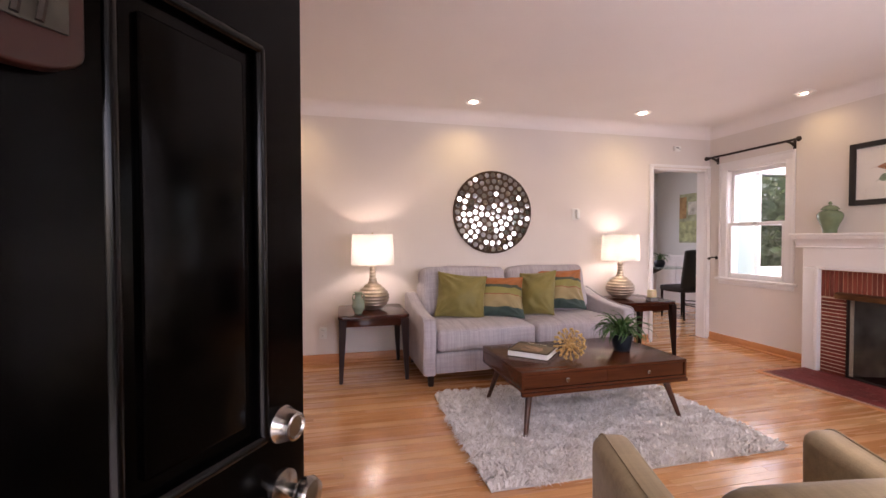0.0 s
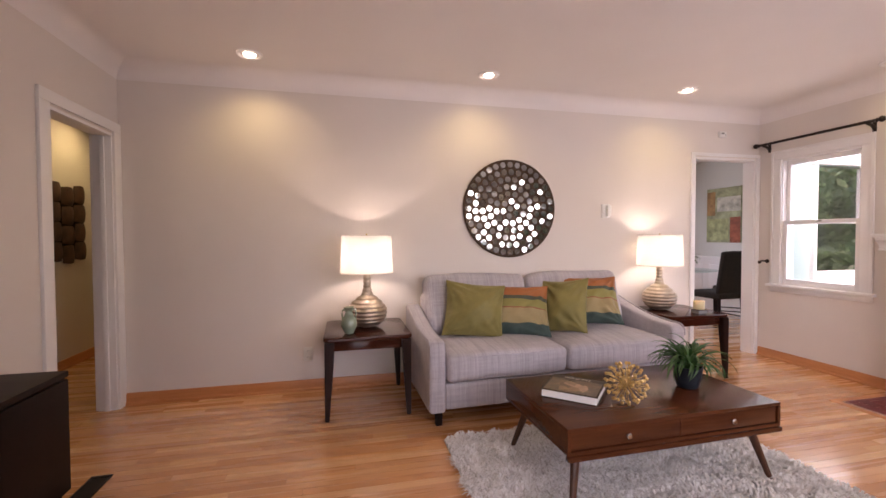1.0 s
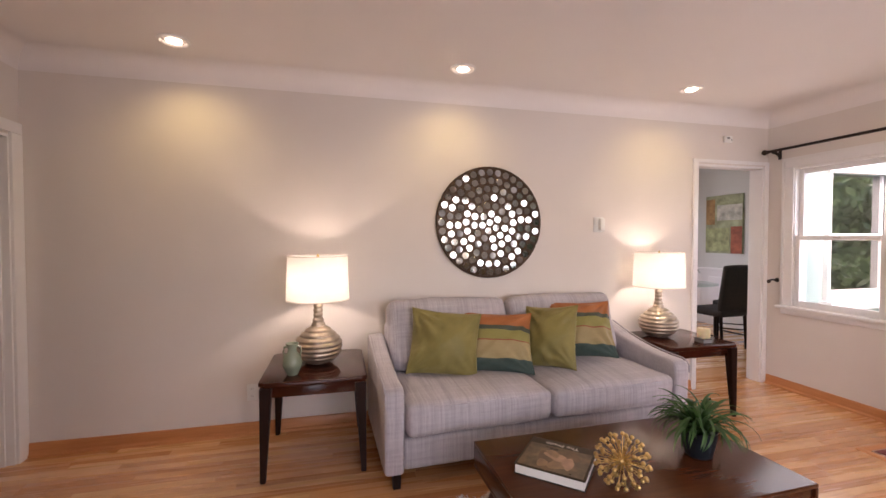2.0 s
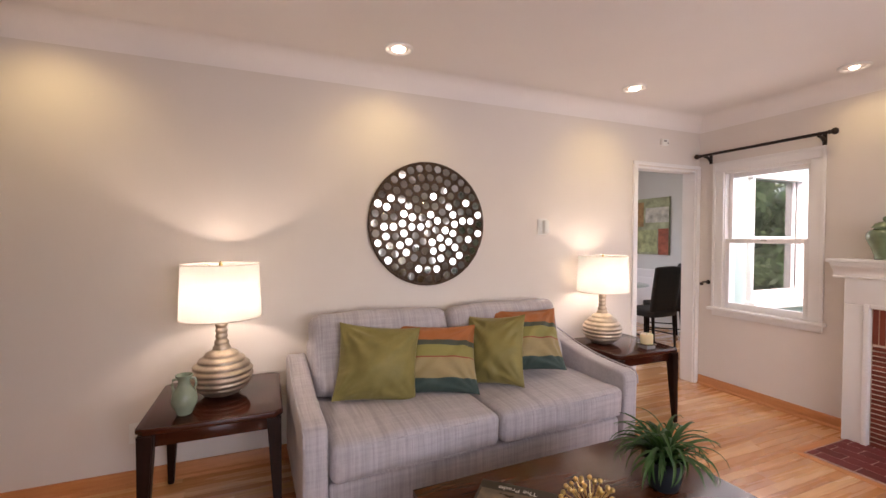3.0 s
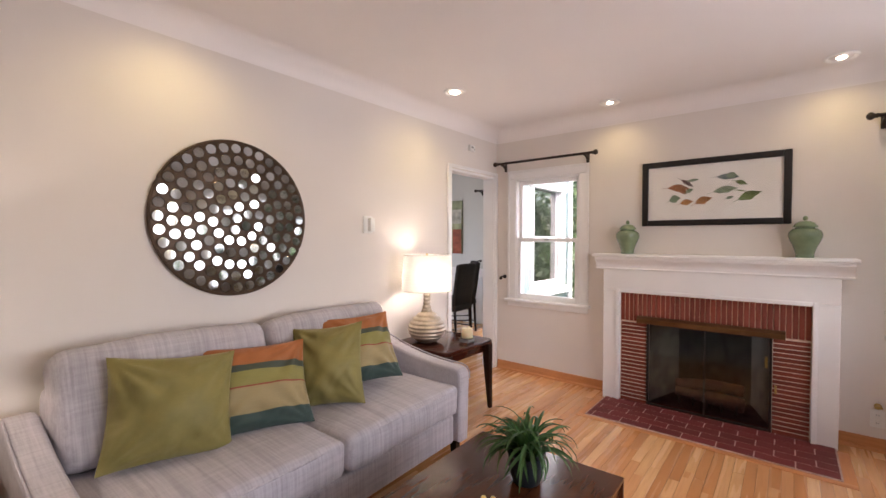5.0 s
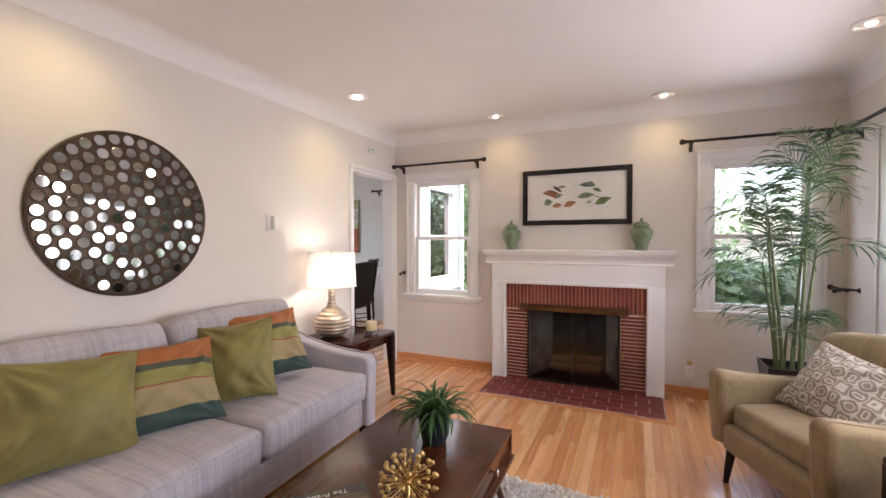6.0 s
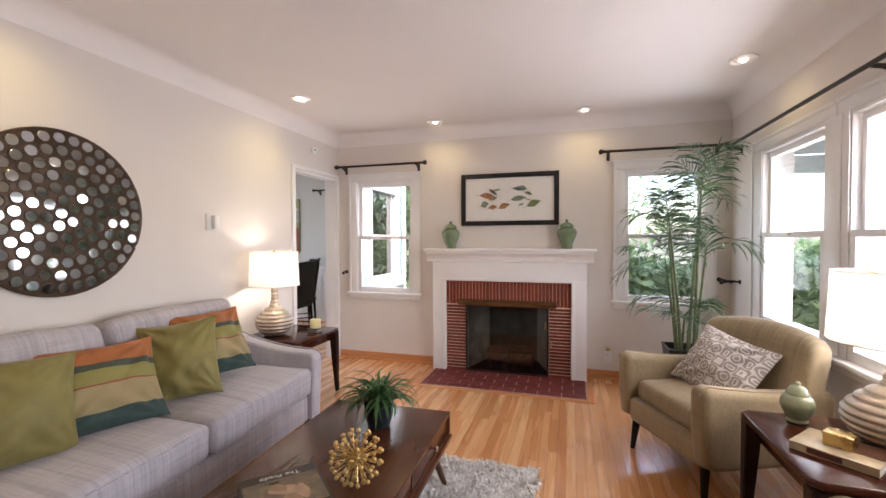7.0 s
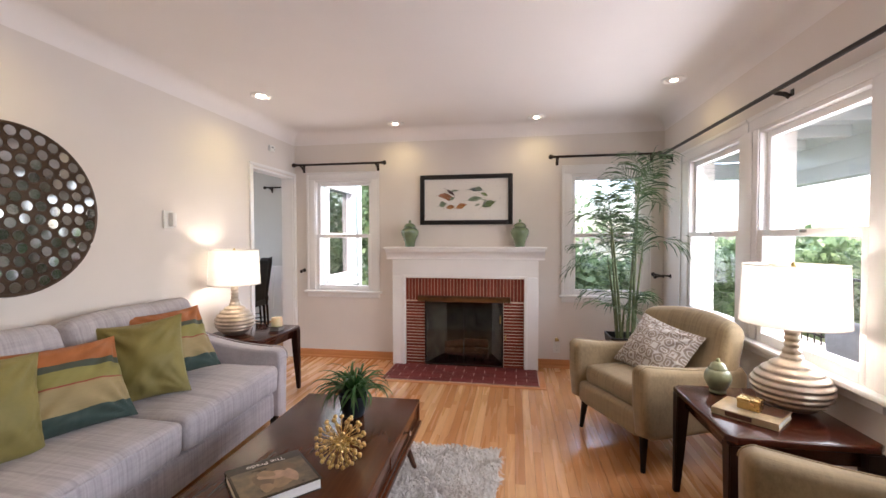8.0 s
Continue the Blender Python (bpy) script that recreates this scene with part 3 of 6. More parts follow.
door_dining = doorway("door_1", "y", YS, -1, 4.165, 4.945, 2.075, 0.12, "white painted door casing open to the dining room", 0.042)
part("latch_plate", box(4.186, 4.190, YS + 0.035, YS + 0.065, 0.97, 1.05, 0.001), IRON, door_dining, "small dark latch plate")
part("pocket_edge", box(4.168, 4.1825, YS + 0.025, YS + 0.075, 0.01, 2.01), TRIM, door_dining)
door_hall = doorway("door_2", "x", XL, 1, 3.69, 4.395, 2.02, 0.12, "white painted door casing open to the hall")
part("stop", box(XL - 0.075, XL - 0.04, 4.362, 4.374, 0, 1.99, 0.002), TRIM, door_hall)


def window(name, w, m, label, depth=0.15, casing=0.088, sides=(True, True), z_sill=WZ0, sash_in=0.037, proud=0.021):
    """A double-hung window. Local x along the wall, y outwards from the room face, z up from the floor."""
    t = thing(name, label, "window", m, kind="structure")
    h, head = w / 2, min(casing, 0.09)
    for s in (-1, 1):
        part("side_jamb", box(*sorted((s * h, s * (h - 0.014))), 0.001, depth, z_sill, WZ1, 0.002), TRIM, t)
        if sash_in > 0.02:
            part("stop_bead", box(*sorted((s * (h - 0.0145), s * (h - 0.028))), sash_in - 0.019, sash_in - 0.003, z_sill + 0.02, WZ1 - 0.02, 0.003), TRIM, t)
        if sides[0 if s < 0 else 1]:
            part("side_casing", box(*sorted((s * (h - 0.006), s * (h + casing))), -proud, 0, z_sill, WZ1, 0.005), TRIM, t)
            part("back_band", box(*sorted((s * (h + casing - 0.02), s * (h + casing + 0.004))), -proud - 0.010, -proud - 0.0005, z_sill, WZ1 + head, 0.004), TRIM, t)
    part("head_jamb", box(-h, h, 0.001, depth, WZ1 - 0.022, WZ1, 0.002), TRIM, t)
    a = h + casing if sides[0] else h + 0.1
    b = h + casing if sides[1] else h + 0.1
    part("head_casing", box(-a, b, -proud - 0.001, 0, WZ1 + 0.001, WZ1 + head, 0.005), TRIM, t)
    part("head_bead", box(-a, b, -proud - 0.013, -proud - 0.0015, WZ1 + head - 0.024, WZ1 + head, 0.005), TRIM, t)
    part("window_sill", box(-a - 0.025, b + 0.025, -0.058, 0.06, z_sill - 0.028, z_sill - 0.001, 0.008, 3), TRIM, t)
    part("apron", box(-a, b, -0.018, 0, z_sill - 0.078, z_sill - 0.029, 0.005), TRIM, t)
    part("outer_sill", box(-h - 0.05, h + 0.05, 0.062, depth + 0.05, z_sill - 0.03, z_sill - 0.002, 0.004), TRIM, t)
    meet = 1.395
    for nm, y0, z0, z1, rail0, rail1 in (("lower_sash", sash_in, z_sill, meet + 0.02, 0.055, 0.036), ("upper_sash", sash_in + 0.040, meet - 0.02, WZ1 - 0.022, 0.036, 0.04)):
        sash = thing(nm, "", "")
        sash.parent = t
        g = h - 0.016
        for s in (-1, 1):
            part("stile", box(*sorted((s * g, s * (g - 0.036))), y0, y0 + 0.036, z0, z1, 0.004), TRIM, sash)
        part("bottom_rail", box(-g + 0.0365, g - 0.0365, y0, y0 + 0.036, z0, z0 + rail0, 0.004), TRIM, sash)
        part("top_rail", box(-g + 0.0365, g - 0.0365, y0, y0 + 0.036, z1 - rail1, z1, 0.004), TRIM, sash)
        pane = part("pane", box(-g + 0.0365, g - 0.0365, y0 + 0.016, y0 + 0.020, z0 + rail0, z1 - rail1), GLASS, sash, "clear glass", smooth=0)
        pane.visible_shadow = False
    part("sash_lock", box(-0.025, 0.025, sash_in - 0.007, sash_in - 0.0005, meet + 0.0, meet + 0.016, 0.003), CHROME, t, "small metal sash lock")
    return t


for i, c in enumerate(WIN.values()):
    window("window_%d" % (i + 1), WW, pose(XF, c, 0, 0, 0, -90), "white painted double-hung sash window beside the fireplace", sash_in=0.008, proud=0.014)
for i, c in enumerate(FRONT):
    window("window_%d" % (i + 3), FW, pose(c, YF, 0, 0, 0, 180), "white painted double-hung sash window facing the porch", 0.2, 0.15, (i == 0, i == 2), FZ0, 0.0, 0.008)
for c in ((FRONT[0] + FRONT[1]) / 2, (FRONT[1] + FRONT[2]) / 2):
    tr = solid("trim", box(c - 0.110, c + 0.110, YF + 0.0005, YF + 0.0085, FZ0, WZ1, 0.003), TRIM, "wide flat white mullion board between windows", "trim", "structure")
    part("bead", box(c - 0.055, c + 0.055, YF + 0.009, YF + 0.015, FZ0, WZ1, 0.003), TRIM, tr)

# ---- outside ----
ground = solid("ground", box(-150, 150, -150, 150, -0.62, -0.5), LAWN, "green lawn round the house", "ground", "structure", smooth=0)
porch = solid("porch_floor", box(-3.2, 8.2, -2.2, YE - 0.2, -0.5, -0.06), CONCRETE, "grey concrete porch floor", "porch", "structure", smooth=0)
roof = thing("porch_roof", "white painted porch roof with a beam and boards", "porch roof", kind="structure")
rb = bmesh.new()
box(-3.4, 8.4, -2.4, YE - 0.2, 2.70, 2.82, bm=rb)
part("ceiling_boards", rb, PORCHWHITE, roof)
part("beam", box(-3.2, 8.2, -2.15, -1.95, 2.10, 2.30, 0.01), PORCHWHITE, roof)
part("end_beam", box(7.80, 8.0, -1.949, YE - 0.21, 2.30, 2.54, 0.01), PORCHWHITE, roof)
part("fascia", box(-3.4, 8.4, -2.44, -2.405, 2.3, 2.82, 0.005), PORCHWHITE, roof)
for x in np.arange(-2.6, 8.2, 0.8):
    part("rafter", box(x - 0.04, x + 0.04, -1.95, YF - 0.21, 2.56, 2.699, 0.006), PORCHWHITE, roof)
for x in (-2.9, 1.05, 7.9):
    part("post", box(x - 0.05, x + 0.05, -2.1, -2.0, -0.06, 2.099, 0.008), PORCHWHITE, roof)
rail = thing("railing", "thin black iron porch railing", "railing", pose(0, -2.05, -0.06))
part("top_bar", tube([(1.2, 0, 0.92), (7.8, 0, 0.92)], 0.02), IRON, rail)
part("bottom_bar", tube([(1.2, 0, 0.12), (7.8, 0, 0.12)], 0.013), IRON, rail)
bal = mesh_of("baluster", tube([(0, 0, 0), (0, 0, 0.92)], 0.008, 6), IRON)
for x in np.arange(1.3, 7.8, 0.13):
    part("baluster", bal, IRON, rail, m=pose(x, 0, 0))
bench = thing("patio_sofa", "low grey cushioned patio sofa on the porch", "patio sofa", pose(3.05, -0.62, -0.06, 0, 0, 0))
part("seat_cushion", soft_box(1.5, 0.66, 0.2, 0.07, 0.02), PATIOGREY, bench, m=pose(0, -0.05, 0.36))
part("back_cushion", soft_box(1.5, 0.24, 0.5, 0.1, 0.02), PATIOGREY, bench, m=pose(0, 0.32, 0.6, -8))
part("frame", box(-0.8, 0.8, -0.36, 0.42, 0.1, 0.26, 0.01), IRON, bench)
for sx in (-0.72, 0.72):
    for sy in (-0.3, 0.34):
        part("leg", box(sx - 0.03, sx + 0.03, sy - 0.03, sy + 0.03, 0, 0.1), IRON, bench)
    part("arm", soft_box(0.16, 0.74, 0.3, 0.07), PATIOGREY, bench, m=pose(sx * 1.05, 0, 0.45))

# side wing: window, downpipe, eave
wingwin = thing("window_6", "white framed sash window in the mint green wing", "window", pose(6.03, 4.40, 0), kind="structure")
for nm, b in (("frame_side", (-0.43, -0.395, -0.05, 0.08, 0.78, 2.03)), ("frame_side", (0.395, 0.52, -0.05, 0.08, 0.78, 2.03)), ("frame_top", (-0.44, 0.54, -0.06, 0.08, 2.031, 2.12)),
              ("window_sill", (-0.47, 0.58, -0.11, 0.1, 0.70, 0.779)), ("bottom_rail", (-0.394, 0.394, 0.0, 0.05, 0.78, 0.875)), ("meeting_rail", (-0.365, 0.365, 0.0, 0.05, 1.40, 1.44)),
              ("stile", (-0.394, -0.366, 0.01, 0.06, 0.876, 2.03)), ("stile", (0.366, 0.394, 0.01, 0.06, 0.876, 2.03))):
    part(nm, box(*b, 0.006), TRIM, wingwin)
for z0_, z1_ in ((0.876, 1.399), (1.441, 2.03)):
    p = part("pane", box(-0.365, 0.365, 0.03, 0.034, z0_, z1_), GARDENGLASS, wingwin, smooth=0)
    p.visible_shadow = False
pipe = thing("downpipe", "white metal rain pipe at the wing's corner", "downpipe", pose(6.66, 4.335, -0.5))
part("pipe", tube([(0, 0, 0), (0, 0, 2.75), (0, -0.05, 2.9), (0, -0.2, 3.02)], 0.036, 10), PORCHWHITE, pipe)
part("bracket", box(-0.05, 0.05, 0, 0.06, 1.6, 1.63), PORCHWHITE, pipe)
solid("eave", box(XF + 0.3, 7.3, 4.05, 4.6, 2.76, 2.90), PORCHWHITE, "white boxed eave of the side wing", "eave", "structure")


def hedge(name, label, x0, x1, y0, y1, z0, z1, count, size, seed):
    """A bank of ivy leaves, thick and uneven at the top."""
    rng = np.random.default_rng(seed)
    verts, faces = [], []
    for k in range(count):
        x, y = rng.uniform(x0, x1), rng.uniform(y0, y1)
        top = z1 + 0.35 * noise.noise((x * 0.9, y * 0.9, seed)) + 0.15 * noise.noise((x * 3, y * 3, seed))
        z = z0 + (top - z0) * rng.uniform(0, 1) ** 0.7
        c = np.array((x, y, z))
        a = rng.normal(size=3)
        a /= np.linalg.norm(a)
        b = np.cross(a, rng.normal(size=3))
        b /= np.linalg.norm(b)
        n = np.cross(a, b)
        s = size * rng.uniform(0.6, 1.4)
        i = len(verts)
        verts += [c - a * s, c - a * 0.3 * s + b * 0.55 * s + n * 0.1 * s, c + a * 0.35 * s + b * 0.4 * s, c + a * s - n * 0.15 * s, c + a * 0.35 * s - b * 0.4 * s, c - a * 0.3 * s - b * 0.55 * s + n * 0.1 * s]
        faces.append((i, i + 1, i + 2, i + 3, i + 4, i + 5))
    ob = new(name, raw_mesh(name, verts, faces, HEDGE))
    return tagged(ob, label, "hedge", kind="stuff")


hedge("hedge", "bright green ivy hedge beyond the porch", 2.0, 13.0, -4.2, -3.3, -0.5, 1.30, 15000, 0.085, 1)
hedge("hedge", "bright green ivy hedge beside the house", 7.4, 8.3, -3.2, 4.0, -0.5, 1.10, 11000, 0.085, 2)


def shrub_tree(name, label, x, y, h, crown, count, seed):
    t = thing(name, label, "tree", pose(x, y, -0.5))
    rng = np.random.default_rng(seed)
    part("trunk", tube([(0, 0, 0), (0.05, 0.03, h * 0.35), (-0.04, 0.05, h * 0.7), (0, 0, h * 0.95)], [0.11, 0.085, 0.05, 0.02], 9), STEM, t)
    for k in range(6):
        a = k * 1.1
        part("limb", tube([(0, 0, h * (0.3 + 0.08 * k)), (crown * 0.4 * math.cos(a), crown * 0.4 * math.sin(a), h * (0.42 + 0.09 * k)), (crown * 0.8 * math.cos(a), crown * 0.8 * math.sin(a), h * (0.48 + 0.09 * k))], [0.04, 0.025, 0.008], 7), STEM, t)
    verts, faces = [], []
    clumps = [np.array((crown * rng.uniform(-0.8, 0.8), crown * rng.uniform(-0.8, 0.8), h * rng.uniform(0.22, 1.0))) for _ in range(60)]
    for k in range(count):
        c = clumps[k % 60] + rng.normal(size=3) * 0.22
        a = rng.normal(size=3)
        a /= np.linalg.norm(a)
        b = np.cross(a, rng.normal(size=3))
        b /= np.linalg.norm(b)
        s = 0.085 * rng.uniform(0.6, 1.4)
        i = len(verts)
        verts += [c - a * s, c + b * 0.45 * s, c + a * s, c - b * 0.45 * s]
        faces.append((i, i + 1, i + 2, i + 3))
    tagged(part("crown", raw_mesh("crown", verts, faces, HEDGE), HEDGE, t), kind="stuff")
    return t


shrub_tree("tree", "leafy green tree outside the side window", 9.6, 6.2, 4.4, 1.5, 5200, 3)
shrub_tree("tree", "leafy green tree outside the side window", 8.9, 4.6, 3.4, 1.1, 4200, 4)
shrub_tree("tree", "dense green shrub tree behind the side hedge", 8.9, 2.5, 3.2, 1.0, 5200, 9)
shrub_tree("tree", "leafy green tree beyond the side hedge", 10.6, 1.0, 3.0, 1.2, 420, 6)

# ---- entry door ----
# leaf: local x from the hinge, y through its thickness (room side +), z up
ddoor = thing("entry_door", "glossy black panelled front door standing open", "door", pose(-0.008, 0.285, 0.005, 0, 0, 56.8))
LW, LT = 0.90, 0.045
panels = [(0.105, 0.35), (0.55, 0.795)]
rows_z = [(0.24, 0.70), (0.865, 1.55), (1.70, 1.92)]
holes = [(a, b, z0, z1) for a, b in panels for z0, z1 in rows_z]
bm = bmesh.new()
us = [0, 0.105, 0.35, 0.55, 0.795, LW]
zs = [0, 0.24, 0.70, 0.865, 1.55, 1.70, 1.92, 2.04]
for i in range(5):
    for j in range(7):
        hole = any(abs(h[0] - us[i]) < 1e-4 and abs(h[2] - zs[j]) < 1e-4 for h in holes)
        d = 0.012 if hole else 0
        box(us[i], us[i + 1], -LT / 2 + d, LT / 2 - d, zs[j], zs[j + 1], bm=bm)
part("leaf", bm, BLACKDOOR, ddoor, smooth=0)
for a, b, z0, z1 in holes:
    for s in (-1, 1):
        y = s * (LT / 2 - 0.004)
        ring = bmesh.new()
        for p0, p1 in (((a, z0), (b, z0)), ((b, z0), (b, z1)), ((b, z1), (a, z1)), ((a, z1), (a, z0))):
            tube([(p0[0], y, p0[1]), (p1[0], y, p1[1])], 0.0105, 10, ring)
        part("moulding", ring, BLACKMOULD, ddoor)
        part("raised_panel", box(a + 0.035, b - 0.035, *sorted((s * (LT / 2 - 0.012), s * (LT / 2 - 0.004))), z0 + 0.035, z1 - 0.035, 0.006), BLACKDOOR, ddoor)
for z, nm in ((0.875, "deadbolt"), (0.755, "knob")):
    for s in (-1, 1):
        prof = [(0.034, 0.0), (0.034, 0.004), (0.031, 0.007), (0.025, 0.033), (0.021, 0.035), (0.018, 0.031), (0.006, 0.031)] if nm == "deadbolt" else [(0.034, 0), (0.034, 0.006), (0.012, 0.012), (0.012, 0.035), (0.027, 0.045), (0.031, 0.058), (0.026, 0.07), (0.01, 0.075)]
        part(nm, lathe(prof, 24), CHROME, ddoor, "satin nickel " + nm, pose(LW - 0.062, s * LT / 2, z, -90 * s))
look_hole = thing("viewer_grille", "", "")
look_hole.parent = ddoor
part("surround", extrude([(0.45 + 0.062 * math.cos(k * math.pi / 12), 1.42 + 0.028 * math.sin(k * math.pi / 12)) for k in range(12, 25)] + [(0.512, 1.58), (0.388, 1.58)], "y", -LT / 2 - 0.022, -LT / 2 - 0.0005, 0.004), TERRACOTTA, look_hole, "terracotta coloured surround")
part("viewer_pane", box(0.405, 0.495, -LT / 2 - 0.0255, -LT / 2 - 0.0225, 1.435, 1.57, 0.002), VIEWER, look_hole, "small patterned glass viewer")
for k in range(4):
    part("bar", tube([(0.408 + 0.02 * k, -LT / 2 - 0.027, 1.438), (0.428 + 0.02 * k, -LT / 2 - 0.027, 1.568)], 0.004, 6), IRON, look_hole)
for z in (0.25, 1.05, 1.8):
    part("hinge", tube([(-0.006, LT / 2, z - 0.05), (-0.006, LT / 2, z + 0.05)], 0.008, 8), CHROME, ddoor)
entry = thing("door_3", "white painted entry door frame", "door frame", kind="structure")
for a, b in ((-0.06, -0.021), (0.931, 0.97)):
    part("casing", box(a - 0.03, b + 0.03, YE + 0.0005, YE + 0.02, 0, 2.06, 0.004), TRIM, entry)
part("head_casing", box(-0.09, 1.0, YE + 0.0005, YE + 0.02, 2.061, 2.15, 0.004), TRIM, entry)
part("threshold", box(-0.019, 0.929, YE - 0.2, YE + 0.01, -0.012, 0.006, 0.003), BASEWOOD, entry)


# ---- fireplace ----
fp = thing("fireplace", "white painted mantel surround with red brick and firebox", "fireplace", pose(XF, 2.49, 0), kind="structure")
# local x into the wall (+), room side negative; y along the wall
FX = -0.135                                              # brick face
def fbox(name, x0, x1, y0, y1, z0, z1, bev=0.005, mat=None, label=""):
    return part(name, box(x0, x1, y0, y1, z0, z1, bev, 3), mat or TRIM, fp, label)
for s in (-1, 1):
    fbox("pilaster", -0.160, -0.001, *sorted((s * 0.655, s * 0.772)), 0, 0.962)
    fbox("inner_bead", -0.172, -0.1605, *sorted((s * 0.631, s * 0.662)), 0, 0.975, 0.005)
    fbox("jamb_return", -0.160, -0.05, *sorted((s * 0.632, s * 0.654)), 0, 0.945, 0.002)
fbox("frieze", -0.160, -0.001, -0.772, 0.772, 0.9625, 1.155)
fbox("top_bead", -0.172, -0.1605, -0.631, 0.631, 0.946, 0.975, 0.005)
prof = [(-0.001, 1.140), (-0.170, 1.140), (-0.174, 1.150), (-0.164, 1.158), (-0.165, 1.172), (-0.174, 1.192), (-0.190, 1.212), (-0.206, 1.224), (-0.210, 1.227), (-0.210, 1.234), (-0.217, 1.238), (-0.217, 1.249), (-0.001, 1.249)]
bm = extrude(prof, "y", -0.835, 0.835)
part("bed_moulding", bm, TRIM, fp, smooth=30)
fbox("mantel_shelf", -0.228, -0.001, -0.855, 0.855, 1.250, 1.276, 0.007)
# brick backing and firebox
part("mortar_bed", box(FX + 0.005, FX + 0.08, -0.63, -0.418, 0.006, 0.7), MORTAR, fp, smooth=0)
part("mortar_bed", box(FX + 0.005, FX + 0.08, 0.418, 0.63, 0.006, 0.7), MORTAR, fp, smooth=0)
part("mortar_bed", box(FX + 0.005, FX + 0.08, -0.63, 0.63, 0.7005, 0.945), MORTAR_DARK, fp, smooth=0)
fb = bmesh.new()
pts = [(FX + 0.08, -0.415), (0.40, -0.27), (0.40, 0.27), (FX + 0.08, 0.415)]
for (xa, ya), (xb, yb) in zip(pts, pts[1:]):
    vs = [fb.verts.new(c) for c in ((xa, ya, 0.0), (xb, yb, 0.0), (xb, yb, 0.75), (xa, ya, 0.75))]
    fb.faces.new(vs)
for z in (0.014, 0.72):
    fb.faces.new([fb.verts.new((x, y, z)) for x, y in pts])
bmesh.ops.solidify(fb, geom=fb.faces[:], thickness=0.02)
part("firebox", fb, SOOT, fp, "soot-blackened firebox", smooth=0)
for s in (-1, 1):
    part("screen_frame", box(FX - 0.012, FX + 0.012, *sorted((s * 0.418, s * 0.402)), 0.016, 0.70, 0.003), IRON, fp)
    part("fire_glass", box(FX + 0.0, FX + 0.004, *sorted((s * 0.401, s * 0.006)), 0.03, 0.69), SMOKED, fp, "smoked glass fire door", smooth=0)
    part("door_stile", box(FX - 0.006, FX + 0.008, *sorted((s * 0.0055, s * 0.0015)), 0.03, 0.69), IRON, fp)
part("screen_foot", box(FX - 0.012, FX + 0.012, -0.402, 0.402, 0.014, 0.03, 0.003), IRON, fp)
part("hood_bar", extrude([(FX - 0.045, 0.698), (FX - 0.052, 0.735), (FX - 0.03, 0.752), (FX + 0.012, 0.755), (FX + 0.012, 0.698)], "y", -0.49, 0.49, 0.003), TARNISHED, fp, "aged brass hood bar")
part("handle", tube([(FX - 0.03, -0.385, 0.48), (FX - 0.03, -0.385, 0.56)], 0.008, 8), BRASS, fp, "brass door handle")
part("damper_pull", tube([(FX - 0.012, -0.44, 0.30), (FX - 0.012, -0.44, 0.36)], 0.007, 8), BRASS, fp)
logs = thing("fire_logs", "charred logs lying in the firebox", "logs", pose(XF + 0.12, 2.49, 0.024))
for k, (y, z, r, tilt) in enumerate(((-0.02, 0.06, 0.055, 4), (0.03, 0.16, 0.045, -6), (0.08, 0.05, 0.04, 9))):
    part("log", tube([(0.06 * (k % 2) - 0.02, -0.24, z), (0.02, 0.0, z + 0.01), (0.05 - 0.04 * k, 0.24, z + 0.004 * tilt)], [r, r * 1.08, r * 0.9], 12), ASHLOG, logs)
for k in range(5):
    part("grate_bar", tube([(-0.08, -0.2 + 0.1 * k, 0.07), (-0.08, -0.2 + 0.1 * k, 0.0), (0.16, -0.2 + 0.1 * k, 0.0)], 0.008, 6), IRON, logs)
hearth = solid("hearth", box(4.345, XF + FX + 0.075, 1.725, 3.238, -0.012, 0.0085), HEARTHGROUT, "dark red tiled hearth set in the floor", "hearth", "structure", smooth=0)

border = thing("hearth_border", "varnished oak boards edging the tiled hearth", "border", kind="structure")
part("board", box(4.292, 4.344, 1.668, 3.296, -0.012, 0.003, 0.001), BASEWOOD_Y, border)
for y0, y1 in ((1.668, 1.7245), (3.2385, 3.296)):
    part("board", box(4.3445, XF - 0.175, y0, y1, -0.012, 0.003, 0.001), BASEWOOD, border)


# ---- curtain rods, holdbacks, wall fittings ----
def curtain_rod(label, m, length, brackets, ends=(True, True)):
    t = thing("curtain_rod", label, "curtain rod", m)
    part("rod", tube([(0, 0, 0), (length, 0, 0)], 0.0125, 12), IRON, t)
    for k, x in enumerate((0, length)):
        if ends[k]:
            part("finial", lathe([(0.010, -0.02), (0.018, -0.012), (0.012, -0.004), (0.024, 0.012), (0.026, 0.022), (0.019, 0.036), (0.006, 0.042)], 16), IRON, t, m=pose(x, 0, 0, 0, 90 if k else -90))
    for x in brackets:
        b = part("bracket", tube([(x, 0.0, -0.012), (x, 0.045, -0.02), (x, 0.088, -0.045)], [0.012, 0.013, 0.016], 8), IRON, t)
        part("wall_plate", box(x - 0.014, x + 0.014, 0.08, 0.0895, -0.075, 0.005, 0.004), IRON, b)
    return t


